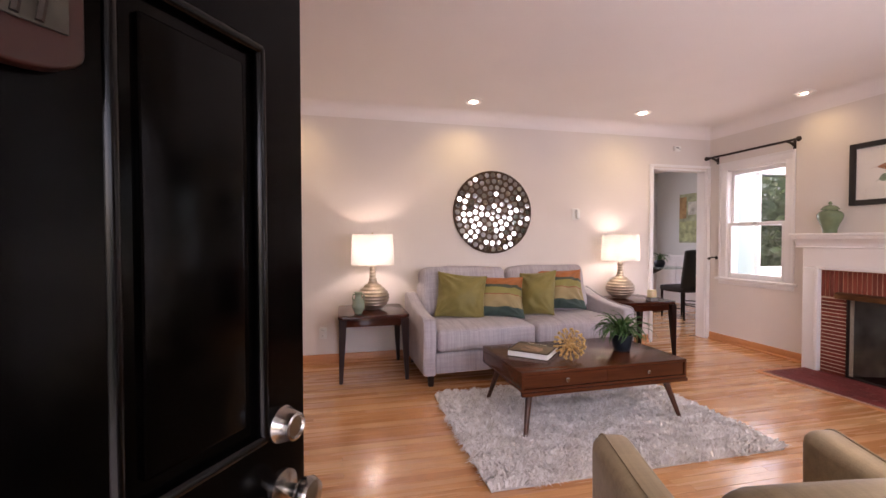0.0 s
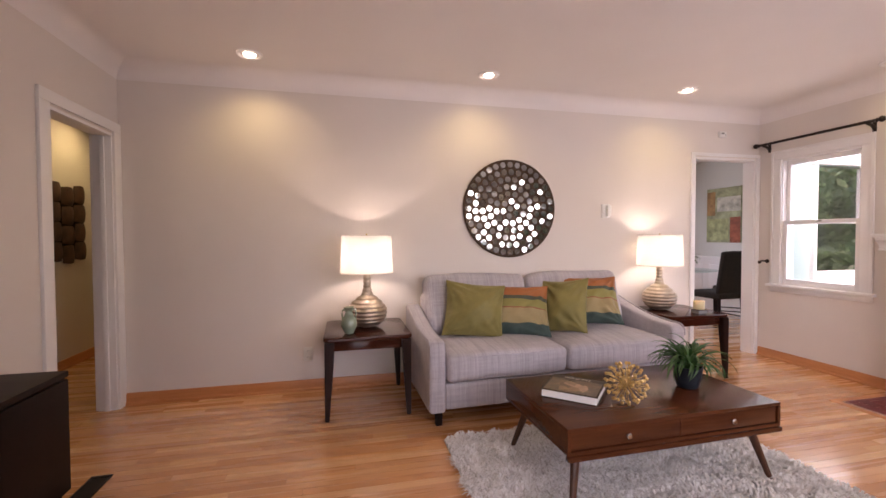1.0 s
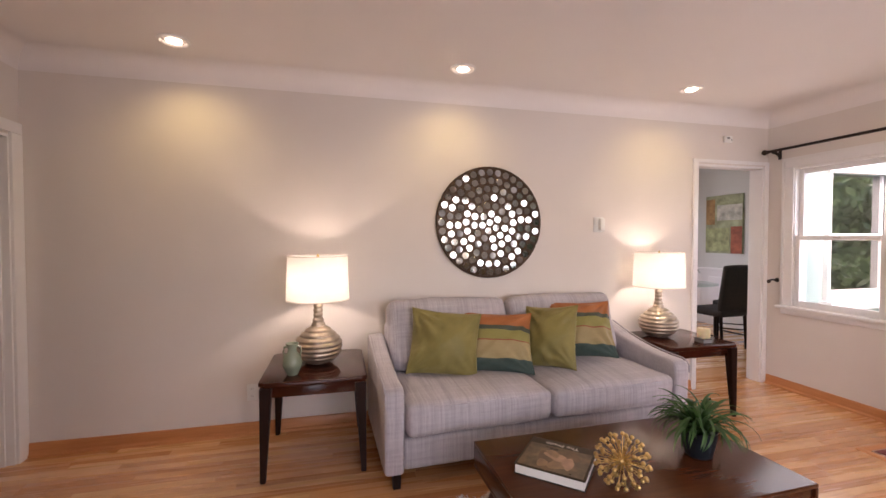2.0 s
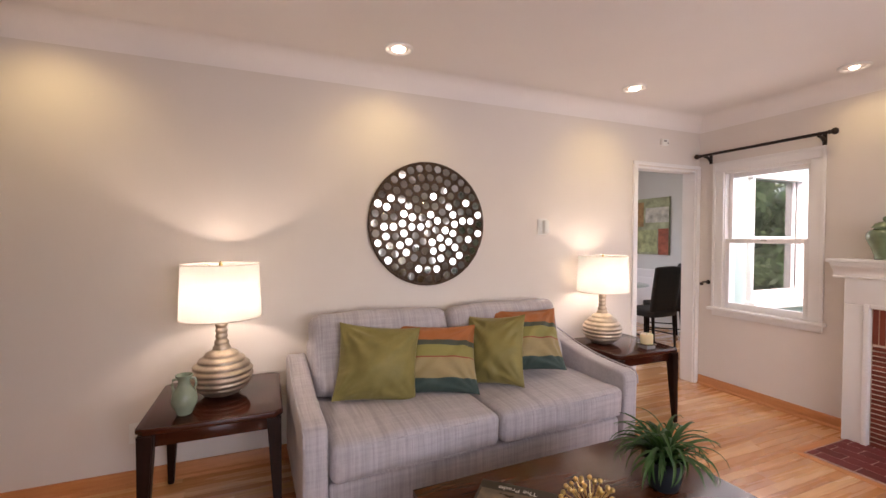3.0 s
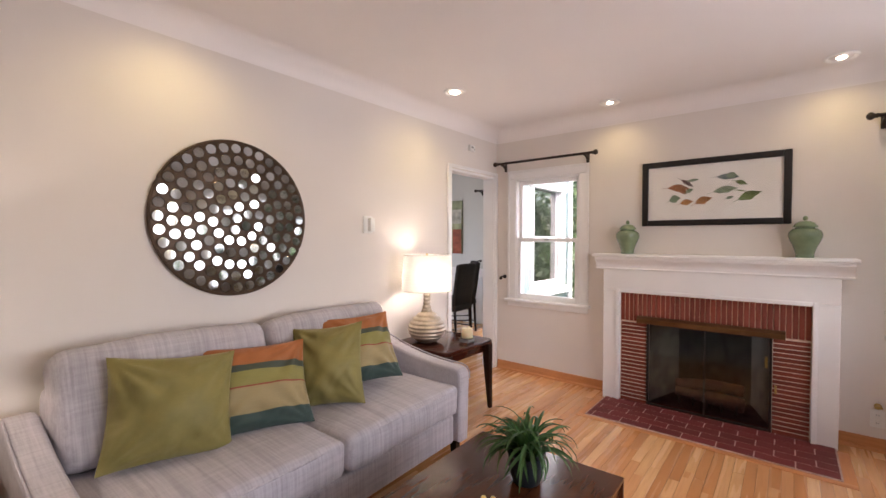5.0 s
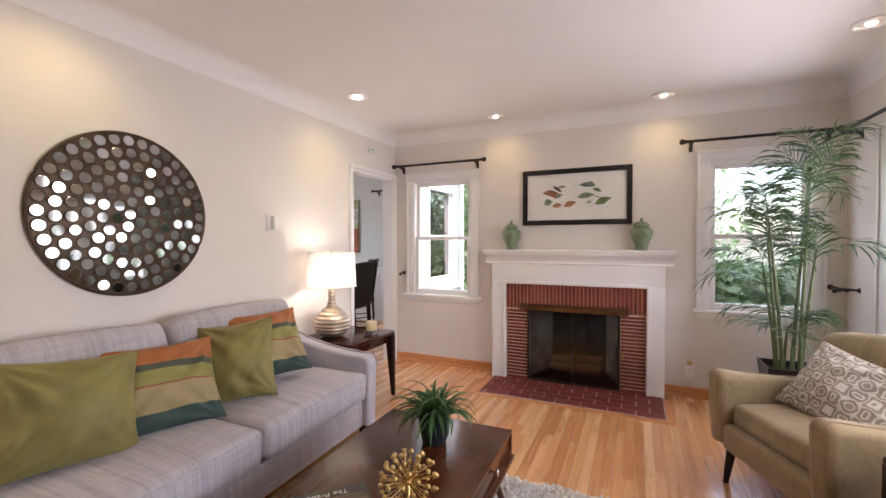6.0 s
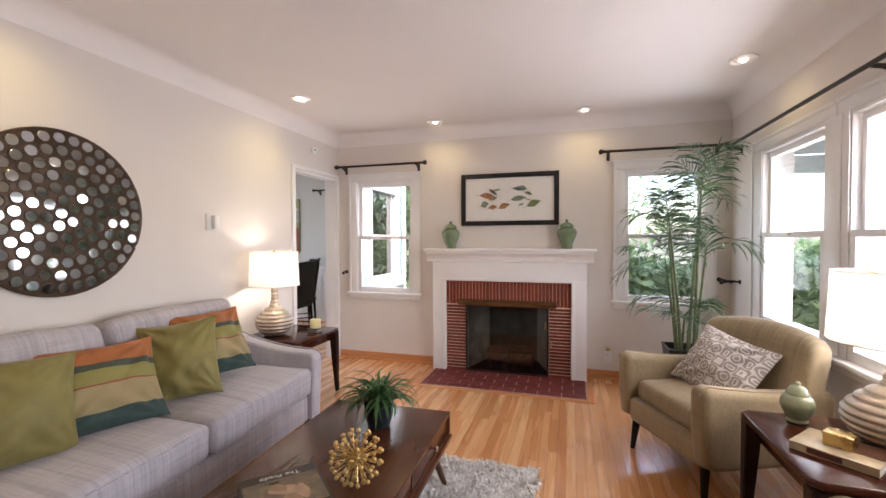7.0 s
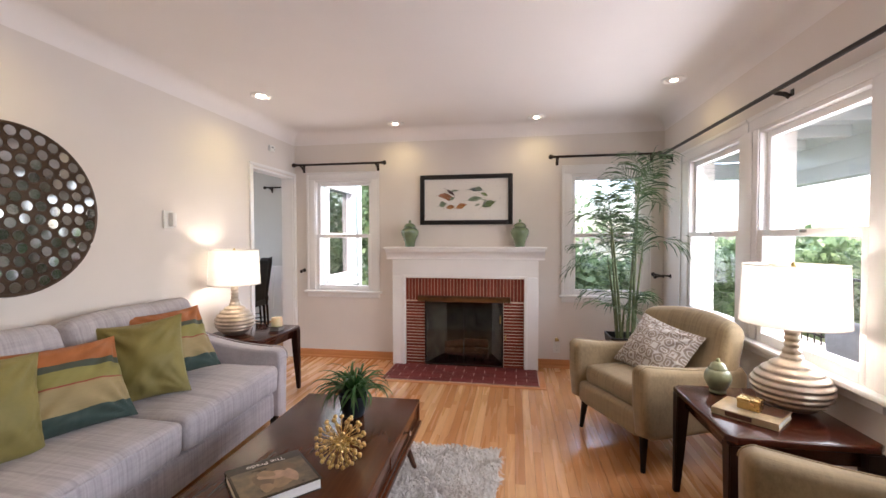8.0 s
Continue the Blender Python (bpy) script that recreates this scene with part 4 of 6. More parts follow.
curtain_rod("dark bronze curtain rod above the side window", pose(4.90, 4.42, 2.2, 0, 0, -90), 1.03, (0.06, 0.95))
curtain_rod("dark bronze curtain rod above the side window", pose(4.90, 1.575, 2.2, 0, 0, -90), 1.0, (0.05, 0.97))
curtain_rod("long dark bronze curtain rod above the front windows", pose(4.80, 0.565, 2.165, 0, 0, 180), 3.7, (0.03, 1.80, 3.6))
curtain_rod("dark bronze curtain rod on the dining room wall", pose(6.78, 5.98, 2.2, 0, 0, -90), 1.25, (0.06, 1.15))
hb = [(pose(6.87, 5.957, 1.044, 0, 0, -90), "e"), (pose(XF, 4.37, 1.0, 0, 0, -90), "e"), (pose(XF, 0.575, 1.0, 0, 0, -90), "e"), (pose(4.78, YF, 1.0, 0, 0, 180), "s")]
for m, _ in hb:
    t = thing("curtain_holdback", "small dark bronze curtain holdback on the wall", "holdback", m @ Matrix.Scale(1.3, 4), "curtain holdbacks")
    part("arm", tube([(0, 0, 0), (0, -0.05, 0.004), (0.01, -0.085, 0.0), (0.03, -0.11, -0.004)], [0.007, 0.007, 0.008, 0.008], 8), IRON, t)
    part("rosette", lathe([(0.016, 0), (0.016, 0.004), (0.008, 0.01)], 14), IRON, t, m=pose(0, 0, 0, 90))
    part("tip", lathe([(0.004, 0), (0.012, 0.006), (0.012, 0.014), (0.004, 0.02)], 12), IRON, t, m=pose(0.03, -0.11, -0.004, 90, 0, 25))

th = thing("thermostat", "small white wall thermostat above the sofa end", "thermostat", pose(3.15, YS, 1.51))
part("back_plate", box(-0.045, 0.045, -0.012, -0.0005, -0.065, 0.065, 0.004), PLASTIC, th)
part("cover", box(-0.006, 0.036, -0.05, -0.0125, -0.052, 0.05, 0.008), PLASTIC, th)
part("dial", box(-0.036, -0.012, -0.016, -0.0125, -0.05, 0.045, 0.002), PLASTIC, th)
sn = thing("alarm_sensor", "small white alarm sensor above the doorway", "sensor", pose(4.495, YS, 2.31))
part("case", box(-0.042, 0.042, -0.03, -0.0005, -0.03, 0.03, 0.006), PLASTIC, sn)
part("lens", box(-0.024, 0.010, -0.033, -0.0305, 0.0, 0.016, 0.002), DARKPLASTIC, sn)
part("led", box(0.022, 0.032, -0.033, -0.0305, -0.016, -0.002, 0.001), DARKPLASTIC, sn)


def outlet(m, label):
    t = thing("power_outlet", label, "outlet", m, "power outlets")
    part("plate", box(-0.036, 0.036, -0.006, -0.0005, -0.058, 0.058, 0.003), PLASTIC, t)
    for z in (-0.026, 0.026):
        part("socket", box(-0.015, 0.015, -0.009, -0.0065, z - 0.015, z + 0.015, 0.003), PLASTIC, t)
        for x in (-0.006, 0.006):
            part("slot", box(x - 0.0012, x + 0.0012, -0.0098, -0.0092, z - 0.005, z + 0.006), DARKPLASTIC, t, smooth=0)
    return t


outlet(pose(0.385, YS, 0.30), "white power outlet on the wall by the end table")
o2 = outlet(pose(XF, 1.52, 0.215, 0, 0, -90), "ivory outlet with a gas key valve above it")
part("key_valve", lathe([(0.02, 0), (0.02, 0.006), (0.01, 0.012), (0.01, 0.03)], 14), BRASS, o2, "brass gas key valve", pose(0, -0.006, 0.085, 90))
part("key_handle", box(-0.02, 0.02, -0.045, -0.036, 0.078, 0.092, 0.003), BRASS, o2)


# ---- downlights ----
def downlight(x, y, tilt, m_label, watts=1.05):
    t = thing("downlight", m_label, "ceiling light", pose(x, y, ZC), "recessed downlights")
    part("trim_ring", lathe([(0.075, -0.001), (0.088, -0.001), (0.088, -0.007), (0.080, -0.012), (0.066, -0.009), (0.060, -0.002)], 36, cap=False), TRIM, t)
    rb_ = 0.042 if watts > 0.7 else 0.027
    part("baffle", lathe([(0.0605, -0.0025), (0.058, -0.004), (rb_ + 0.001, -0.0055)], 30), CEIL, t)
    part("bulb", lathe([(rb_, -0.006), (rb_ - 0.002, -0.011), (rb_ * 0.7, -0.016), (rb_ * 0.25, -0.019)], 30), DOWNBULB, t, "glowing warm bulb")
    lamp = new("downlight_lamp", bpy.data.lights.new("downlight_lamp", "SPOT"))
    lamp.data.energy, lamp.data.color = watts, (1.0, 0.83, 0.36)
    lamp.data.spot_size, lamp.data.spot_blend, lamp.data.shadow_soft_size = radians(150), 1.0, 0.04
    lamp.matrix_world = look((x, y, ZC - 0.05), (x + tilt[0], y + tilt[1], 0.6))


for x, y in DOWNLIGHTS[:3]:
    downlight(x, y, (0, 0.12), "lit recessed downlight in a white ring above the sofa wall")
for x, y in DOWNLIGHTS[3:5]:
    downlight(x, y, (0.1, 0), "lit recessed downlight in a white ring above the fireplace", 0.5)
downlight(*DOWNLIGHTS[5], (0, -0.1), "lit recessed downlight in a white ring near the windows", 0.4)
downlight(-1.62, 5.75, (-0.1, 0), "lit recessed downlight in the hall ceiling", 2.0)

# ---- sofa ----
SX0, SX1 = 1.20, 3.245
sofa = thing("sofa", "two-seat sofa in pale grey plaid linen with sloping arms", "sofa", pose(2.2225, 3.992, 0, 0, 0, 2.2))
sw = SX1 - SX0
def arm_profile():
    pts = [(-0.425, 0.10), (-0.435, 0.49), (-0.432, 0.535), (-0.415, 0.562), (-0.38, 0.575)]
    for k in range(1, 9):
        u = k / 8
        pts.append((-0.38 + 0.66 * u, 0.575 + 0.105 * u ** 2.0))
    return pts + [(0.34, 0.698), (0.40, 0.70), (0.425, 0.68), (0.425, 0.10)]
for s in (-1, 1):
    x = s * (sw / 2 - 0.056)
    part("arm", extrude(arm_profile(), "x", x - 0.057, x + 0.057, 0.022, 4), SOFA, sofa)
    pipe_pts = [(x + s * 0.052, y, z + 0.004) for y, z in arm_profile()[1:14]]
    part("arm_piping", tube(pipe_pts, 0.005, 6), SOFA, sofa)
inner = sw - 0.228
part("base", soft_box(inner, 0.79, 0.180, 0.02), SOFA, sofa, m=pose(0, 0.002, 0.188))
part("back_frame", soft_box(inner, 0.18, 0.70, 0.05), SOFA, sofa, m=pose(0, 0.325, 0.45))
for s in (-1, 1):
    part("seat_cushion", soft_box(inner / 2 - 0.006, 0.71, 0.185, 0.045, 0.026, wobble=0.009, seed=s + 2), SOFA, sofa, m=pose(s * inner / 4, -0.085, 0.385))
    part("back_cushion", soft_box(inner / 2 - 0.012, 0.17, 0.48, 0.065, 0.018, wobble=0.016, seed=s + 5), SOFA, sofa, m=pose(s * inner / 4, 0.240, 0.708, -18))
    wq = inner / 4 - 0.03
    for zz in (0.458, 0.312):
        part("seam_piping", tube([(s * inner / 4 - wq, -0.425, zz), (s * inner / 4 - wq * 0.5, -0.436, zz), (s * inner / 4 + wq * 0.5, -0.436, zz), (s * inner / 4 + wq, -0.425, zz)], 0.004, 6), SOFA, sofa)
    for y in (-0.37, 0.36):
        part("foot", lathe([(0.028, 0), (0.034, 0.1), (0.034, 0.101)], 4), ESPRESSO, sofa, "dark tapered wooden foot", pose(s * (sw / 2 - 0.075), y, 0, 0, 0, 45), smooth=0)


def cushion(name, w, h, t, m, material, label, seed, group="sofa cushions"):
    c = solid(name, pillow_mesh(w, h, t, seed), material, label, "cushion", group=group, m=m, smooth=80)
    return c


cushion("throw_pillow", 0.48, 0.44, 0.23, pose(1.67, 4.00, 0.690, -19, 6, -11), OLIVE, "olive green silk throw pillow leaning on the sofa back", 1)
cushion("throw_pillow", 0.505, 0.44, 0.20, pose(2.052, 4.025, 0.668, -31, 1, -17), STRIPES, "striped orange, green and teal throw pillow on the sofa", 2)
cushion("throw_pillow", 0.41, 0.45, 0.20, pose(2.435, 3.985, 0.695, -20, -7, -52), OLIVE, "olive green silk throw pillow leaning on the sofa back", 3)
cushion("throw_pillow", 0.475, 0.445, 0.19, pose(2.743, 4.07, 0.715, -30, -1, -16), STRIPES, "striped orange, green and teal throw pillow on the sofa", 4)


# ---- end tables and lamps ----
def end_table(label, m, w, d, h=0.575):
    t = thing("end_table", label, "end table", m, "end tables")
    c = 0.035
    outline = [(-w / 2 + c, -d / 2), (w / 2 - c, -d / 2), (w / 2, -d / 2 + c), (w / 2, d / 2 - c), (w / 2 - c, d / 2), (-w / 2 + c, d / 2), (-w / 2, d / 2 - c), (-w / 2, -d / 2 + c)]
    part("tabletop", extrude(outline, "z", h - 0.03, h, 0.008, 3), MAHOG, t, smooth=35)
    a, b = w / 2 - 0.045, d / 2 - 0.045
    for s in (-1, 1):
        part("apron", box(-a, a, *sorted((s * b, s * (b - 0.02))), h - 0.1, h - 0.0305, 0.003), MAHOG, t)
        part("apron", box(*sorted((s * a, s * (a - 0.02))), -b + 0.021, b - 0.021, h - 0.1, h - 0.0305, 0.003), MAHOG, t)
        for q in (-1, 1):
            leg = bmesh.new()
            x, y = s * (w / 2 - 0.04), q * (d / 2 - 0.04)
            rings = []
            for z, r in ((0, 0.015), (h * 0.45, 0.024), (h - 0.032, 0.033)):
                ox, oy = x + s * (0.012 - r + 0.02), y + q * (0.012 - r + 0.02)
                rings.append([leg.verts.new((ox + i * r, oy + j * r, z)) for i, j in ((-1, -1), (1, -1), (1, 1), (-1, 1))])
            for lo, hi in zip(rings, rings[1:]):
                for i in range(4):
                    leg.faces.new((lo[i], lo[(i + 1) % 4], hi[(i + 1) % 4], hi[i]))
            leg.faces.new(rings[0][::-1])
            leg.faces.new(rings[-1])
            bmesh.ops.bevel(leg, geom=leg.edges[:], offset=0.004, segments=2, affect="EDGES")
            part("leg", leg, MAHOG_Z_SHADED, t)
    return t


end_table("dark mahogany end table with tapered legs beside the sofa", pose(0.842, 4.115, 0), 0.61, 0.66)
end_table("dark mahogany end table with tapered legs between sofa and doorway", pose(3.69, 4.17, 0), 0.62, 0.58)
end_table("dark mahogany end table with tapered legs between the armchairs", pose(2.555, 0.835, 0), 0.63, 0.56)


def table_lamp(label, m, watts):
    t = thing("table_lamp", label, "table lamp", m, "table lamps")
    prof = [(0.052, 0.0), (0.062, 0.004)]
    for k in range(0, 90):
        u = k / 89
        z = 0.008 + 0.385 * u
        if u < 0.62:
            r = 0.062 + 0.078 * math.sin(math.pi * min(1, (u / 0.62)) ** 0.85) ** 0.75
            if u > 0.31:
                f = (u - 0.31) / 0.31
                r = 0.14 - (0.14 - 0.042) * f ** 1.55
        else:
            r = 0.042 - 0.014 * min(1, (u - 0.62) / 0.15)
        rib = 0.0095 * (abs(math.sin(math.pi * (z / 0.030))) ** 1.4) * (1 if r > 0.05 else 0.5)
        prof.append((1.07 * r - 0.004 + rib, z))
    prof += [(0.024, 0.40), (0.012, 0.402)]
    part("base", lathe(prof, 40), SILVER, t, "ribbed silver-leaf gourd base", smooth=70)
    part("stem", lathe([(0.008, 0.40), (0.008, 0.41), (0.016, 0.412), (0.016, 0.438), (0.01, 0.440)], 14), BRASS, t)
    shade = lathe([(0.199, 0.415), (0.188, 0.70)], 56, cap=False)
    bmesh.ops.solidify(shade, geom=shade.faces[:], thickness=0.0016)
    sh = part("shade", shade, SHADE, t, "white cloth drum shade, lit from inside", smooth=60)
    for r, z in ((0.1995, 0.417), (0.1885, 0.699)):
        part("shade_rim", tube([((r) * math.cos(a), r * math.sin(a), z) for a in np.linspace(0, 2 * math.pi, 49)], 0.0024, 6), RIMTAPE, sh)
    for k in range(3):
        a = k * 2 * math.pi / 3
        part("spider_arm", tube([(0.006 * math.cos(a), 0.006 * math.sin(a), 0.675), (0.187 * math.cos(a), 0.187 * math.sin(a), 0.69)], 0.0018, 6), BRASS, t)
    part("finial", lathe([(0.004, 0.67), (0.009, 0.682), (0.009, 0.70), (0.003, 0.715)], 12), BRASS, t)
    part("harp", tube([(0.015, 0, 0.47), (0.05, 0, 0.53), (0.05, 0, 0.62), (0.0, 0, 0.675), (-0.05, 0, 0.62), (-0.05, 0, 0.53), (-0.015, 0, 0.47)], 0.0018, 6), BRASS, t)
    part("bulb", lathe([(0.012, 0.440), (0.016, 0.453), (0.027, 0.475), (0.028, 0.490), (0.02, 0.506), (0.006, 0.513)], 20), BULB, t, "glowing bulb")
    lamp = new("table_lamp_light", bpy.data.lights.new("table_lamp_light", "POINT"))
    lamp.data.energy, lamp.data.color, lamp.data.shadow_soft_size = watts, (1.0, 0.9, 0.75), 0.022
    lamp.location = m @ Vector((0, 0, 0.545))
    return t


LAMP_W = 0.75
table_lamp("ribbed silver table lamp with white drum shade, lit", pose(0.852, 4.14, 0.576), LAMP_W)
table_lamp("ribbed silver table lamp with white drum shade, lit", pose(3.565, 4.24, 0.576), 0.9 * LAMP_W)
table_lamp("ribbed silver table lamp with white drum shade, lit", pose(2.60, 0.69, 0.576) @ Matrix.Diagonal((1.03, 1.03, 0.955, 1.0)), LAMP_W)

vase = thing("vase", "small celadon vase with two handles on the end table", "vase", pose(0.712, 3.915, 0.576) @ Matrix.Diagonal((1.0, 1.0, 1.18, 1.0)))
part("body", lathe(flowing([(0.028, 0), (0.034, 0.006), (0.036, 0.012), (0.052, 0.04), (0.056, 0.06), (0.05, 0.085), (0.034, 0.108), (0.026, 0.125), (0.027, 0.14), (0.036, 0.155), (0.038, 0.16), (0.033, 0.159), (0.022, 0.14), (0.02, 0.10)]), 32), CELADON, vase, smooth=70)
for s in (-1, 1):
    part("handle", tube([(s * 0.026, 0, 0.145), (s * 0.046, 0, 0.142), (s * 0.05, 0, 0.12), (s * 0.044, 0, 0.10), (s * 0.046, 0, 0.085)], 0.006, 8), CELADON, vase)
candle = thing("candle_holder", "ivory pillar candle on a dark square holder on the end table", "candle", pose(3.765, 3.985, 0.576))
part("foot", box(-0.044, 0.044, -0.044, 0.044, 0, 0.030, 0.004), DARKPLASTIC, candle)
part("dish", box(-0.052, 0.052, -0.052, 0.052, 0.0305, 0.037, 0.002), CHROME, candle, "pale square metal plate")
part("candle", lathe([(0.044, 0.0375), (0.046, 0.042), (0.046, 0.104), (0.042, 0.111), (0.03, 0.106), (0.004, 0.104)], 30), WAXCREAM, candle, "ivory wax pillar candle")
part("wick", tube([(0, 0, 0.1), (0.002, 0, 0.12)], 0.0015, 5), IRON, candle)

# ---- round mirror panel ----
MR = 0.442
disc = thing("mirror_wall_art", "round bronze wall panel set with small round mirrors", "wall art", pose(2.158, YS, 1.518))
part("backing", lathe([(MR - 0.02, 0.001), (MR - 0.004, 0.006), (MR - 0.004, 0.018), (MR - 0.012, 0.02)], 72), BRONZE, disc, m=pose(0, 0, 0, 90))
part("rim", tube([((MR - 0.006) * math.cos(a), -0.018, (MR - 0.006) * math.sin(a)) for a in np.linspace(0, 2 * math.pi, 97)], 0.0085, 8), BRONZE, disc)
rng = np.random.default_rng(5)
small = mesh_of("round_mirror", lathe([(0.0275, 0.0), (0.0275, 0.003), (0.0255, 0.0045)], 20), MIRROR, 30)
cup = mesh_of("mirror_setting", lathe([(0.0325, 0), (0.0325, 0.004), (0.0295, 0.0055), (0.0280, 0.002)], 20, cap=False), BRONZE)
for k, (r, n) in enumerate(((0.0, 1), (0.068, 6), (0.134, 12), (0.200, 18), (0.266, 24), (0.332, 30), (0.398, 36))):
    for i in range(n):
        a = 2 * math.pi * i / n + 0.35 * k
        m = pose(r * math.cos(a), -0.0215, r * math.sin(a), 90 + rng.normal(0, 1.7), 0, rng.normal(0, 2.0))
        part("round_mirror", small, MIRROR, disc, m=m)
        part("mirror_setting", cup, BRONZE, disc, m=pose(r * math.cos(a), -0.0195, r * math.sin(a), 90))

# ---- coffee table ----
ct = thing("coffee_table", "walnut mid-century coffee table with two drawers", "coffee table", pose(2.208, 2.832, 0.0, 0, 0, 1.2))
cw, cd, z0, z1 = 1.195, 0.685, 0.304, 0.425
part("tabletop", box(-cw / 2, cw / 2, -cd / 2, cd / 2, z1 - 0.018, z1, 0.003), WALNUT, ct)
part("bottom_panel", box(-cw / 2, cw / 2, -cd / 2, cd / 2, z0, z0 + 0.016, 0.003), WALNUT, ct)
for s in (-1, 1):
    part("side_panel", box(*sorted((s * cw / 2, s * (cw / 2 - 0.016))), -cd / 2, cd / 2, z0 + 0.0165, z1 - 0.0185, 0.002), WALNUT, ct)
    dr = part("drawer", box(*sorted((s * 0.004, s * (cw / 2 - 0.020))), -cd / 2 + 0.008, -cd / 2 + 0.03, z0 + 0.020, z1 - 0.022, 0.002), WALNUT, ct)
    part("knob", lathe([(0.005, 0), (0.005, 0.012), (0.013, 0.016), (0.014, 0.021), (0.010, 0.025)], 18), CHROME, dr, "small round metal knob", pose(s * 0.295, -cd / 2 + 0.008, (z0 + z1) / 2, 90))
    part("back_drawer", box(*sorted((s * 0.004, s * (cw / 2 - 0.020))), cd / 2 - 0.03, cd / 2 - 0.008, z0 + 0.020, z1 - 0.022, 0.002), WALNUT, ct)
    for q in (-1, 1):
        xt, yt = s * (cw / 2 - 0.10), q * (cd / 2 - 0.10)
        part("leg", tube([(s * (cw / 2 - 0.03), q * (cd / 2 - 0.015), 0.012), (xt, yt, z0 - 0.003)], [0.0125, 0.023], 16), WALNUT_Z, ct)
part("front_rail", box(-cw / 2, cw / 2, -cd / 2 - 0.012, -cd / 2 + 0.02, z0 - 0.024, z0 - 0.0005, 0.006), WALNUT, ct)
part("divider", box(-0.0035, 0.0035, -cd / 2 + 0.006, cd / 2 - 0.006, z0 + 0.017, z1 - 0.019), WALNUT, ct)
part("stretcher", box(-cw / 2 + 0.12, cw / 2 - 0.12, -cd / 2 + 0.085, -cd / 2 + 0.115, z0 - 0.025, z0 - 0.001, 0.003), WALNUT, ct)
TOPZ = z1 + 0.0008

book = thing("art_book", "thick hardback art book lying on the coffee table", "book", pose(1.873, 2.862, TOPZ, 0, 0, 47))
# local: x across the spine-to-edge, y up the cover
bw, bh, bt = 0.285, 0.272, 0.042
COVER = plain("book_jacket", (0.040, 0.027, 0.015), 0.42, vary=0.5, scale=10, grain=40, Specular_IOR_Level=0.25)
part("back_cover", box(-bh / 2, bh / 2, -bw / 2, bw / 2, 0, 0.003, 0.001), COVER, book)
part("front_cover", box(-bh / 2, bh / 2, -bw / 2, bw / 2, bt - 0.003, bt, 0.001), COVER, book)
part("spine", box(bh / 2 - 0.003, bh / 2, -bw / 2, bw / 2, 0.003, bt - 0.003), COVER, book)
part("page_block", box(-bh / 2 + 0.006, bh / 2 - 0.004, -bw / 2 + 0.005, bw / 2 - 0.005, 0.0032, bt - 0.0032), PAGES, book)
part("cover_picture", box(-bh / 2 + 0.012, bh / 2 - 0.055, -bw / 2 + 0.010, bw / 2 - 0.010, bt + 0.0001, bt + 0.0003), plain("jacket_painting", (0.16, 0.105, 0.052), 0.3, vary=0.75, scale=22, grain=90, bump=0.02), book, "printed old painting in browns and ochres", smooth=0)
PATCH = [plain("jacket_umber", (0.155, 0.088, 0.040), 0.3, vary=0.4, scale=16), plain("jacket_ochre", (0.30, 0.185, 0.095), 0.3, vary=0.3, scale=18), plain("jacket_flesh", (0.44, 0.27, 0.17), 0.3, vary=0.25, scale=20)]
for k, (x, y, rx, ry, a, mi) in enumerate(((-0.03, 0.02, 0.075, 0.05, 20, 0), (0.045, -0.035, 0.055, 0.06, -25, 0), (-0.045, -0.03, 0.04, 0.055, 30, 1), (0.02, 0.0, 0.028, 0.05, -15, 2), (-0.02, -0.055, 0.05, 0.022, 5, 2), (0.05, 0.02, 0.035, 0.022, 40, 1), (-0.07, 0.04, 0.03, 0.025, 0, 1))):
    out = [(rx * math.cos(t) * (1 + 0.18 * math.sin(3 * t + k)), ry * math.sin(t) * (1 + 0.15 * math.cos(2 * t + k))) for t in np.linspace(0, 2 * math.pi, 22)[:-1]]
    part("jacket_patch", extrude(out, "z", 0, 0.0003), PATCH[mi], book, m=pose(x * 0.8 - 0.022, y, bt + 0.0004 + 0.0003 * k, 0, 0, a))
cu = bpy.data.curves.new("title", "FONT")
cu.body, cu.size, cu.extrude, cu.align_x = "The Prado", 0.034, 0.0002, "CENTER"
tt = new("title", cu)
cu.materials.append(PAPER)
tt.parent = book
tt.matrix_basis = pose(bh / 2 - 0.028, 0.0, bt + 0.003, 0, 0, 90)

ball = thing("gilt_sculpture", "spiky gilt metal starburst ball on the coffee table", "sculpture", pose(2.038, 2.658, TOPZ + 0.108))
part("core", lathe([(0.002, -0.014), (0.010, -0.01), (0.014, 0), (0.010, 0.01), (0.002, 0.014)], 14), GOLD, ball)
sp = bmesh.new()
tube([(0, 0, 0.01), (0, 0, 0.094)], 0.0019, 7, sp)
lathe([(0.002, 0.091), (0.007, 0.093), (0.0088, 0.098), (0.0072, 0.104), (0.0025, 0.107)], 12, sp)
spike = mesh_of("spike", sp, GOLD, 50)
N = 72
for k in range(N):
    zc = 1 - 2 * (k + 0.5) / N
    a = k * 2.39996
    d = Vector((math.sqrt(1 - zc * zc) * math.cos(a), math.sqrt(1 - zc * zc) * math.sin(a), zc))
    part("spike", spike, GOLD, ball, m=Matrix.LocRotScale(None, d.to_track_quat("Z", "Y"), None))

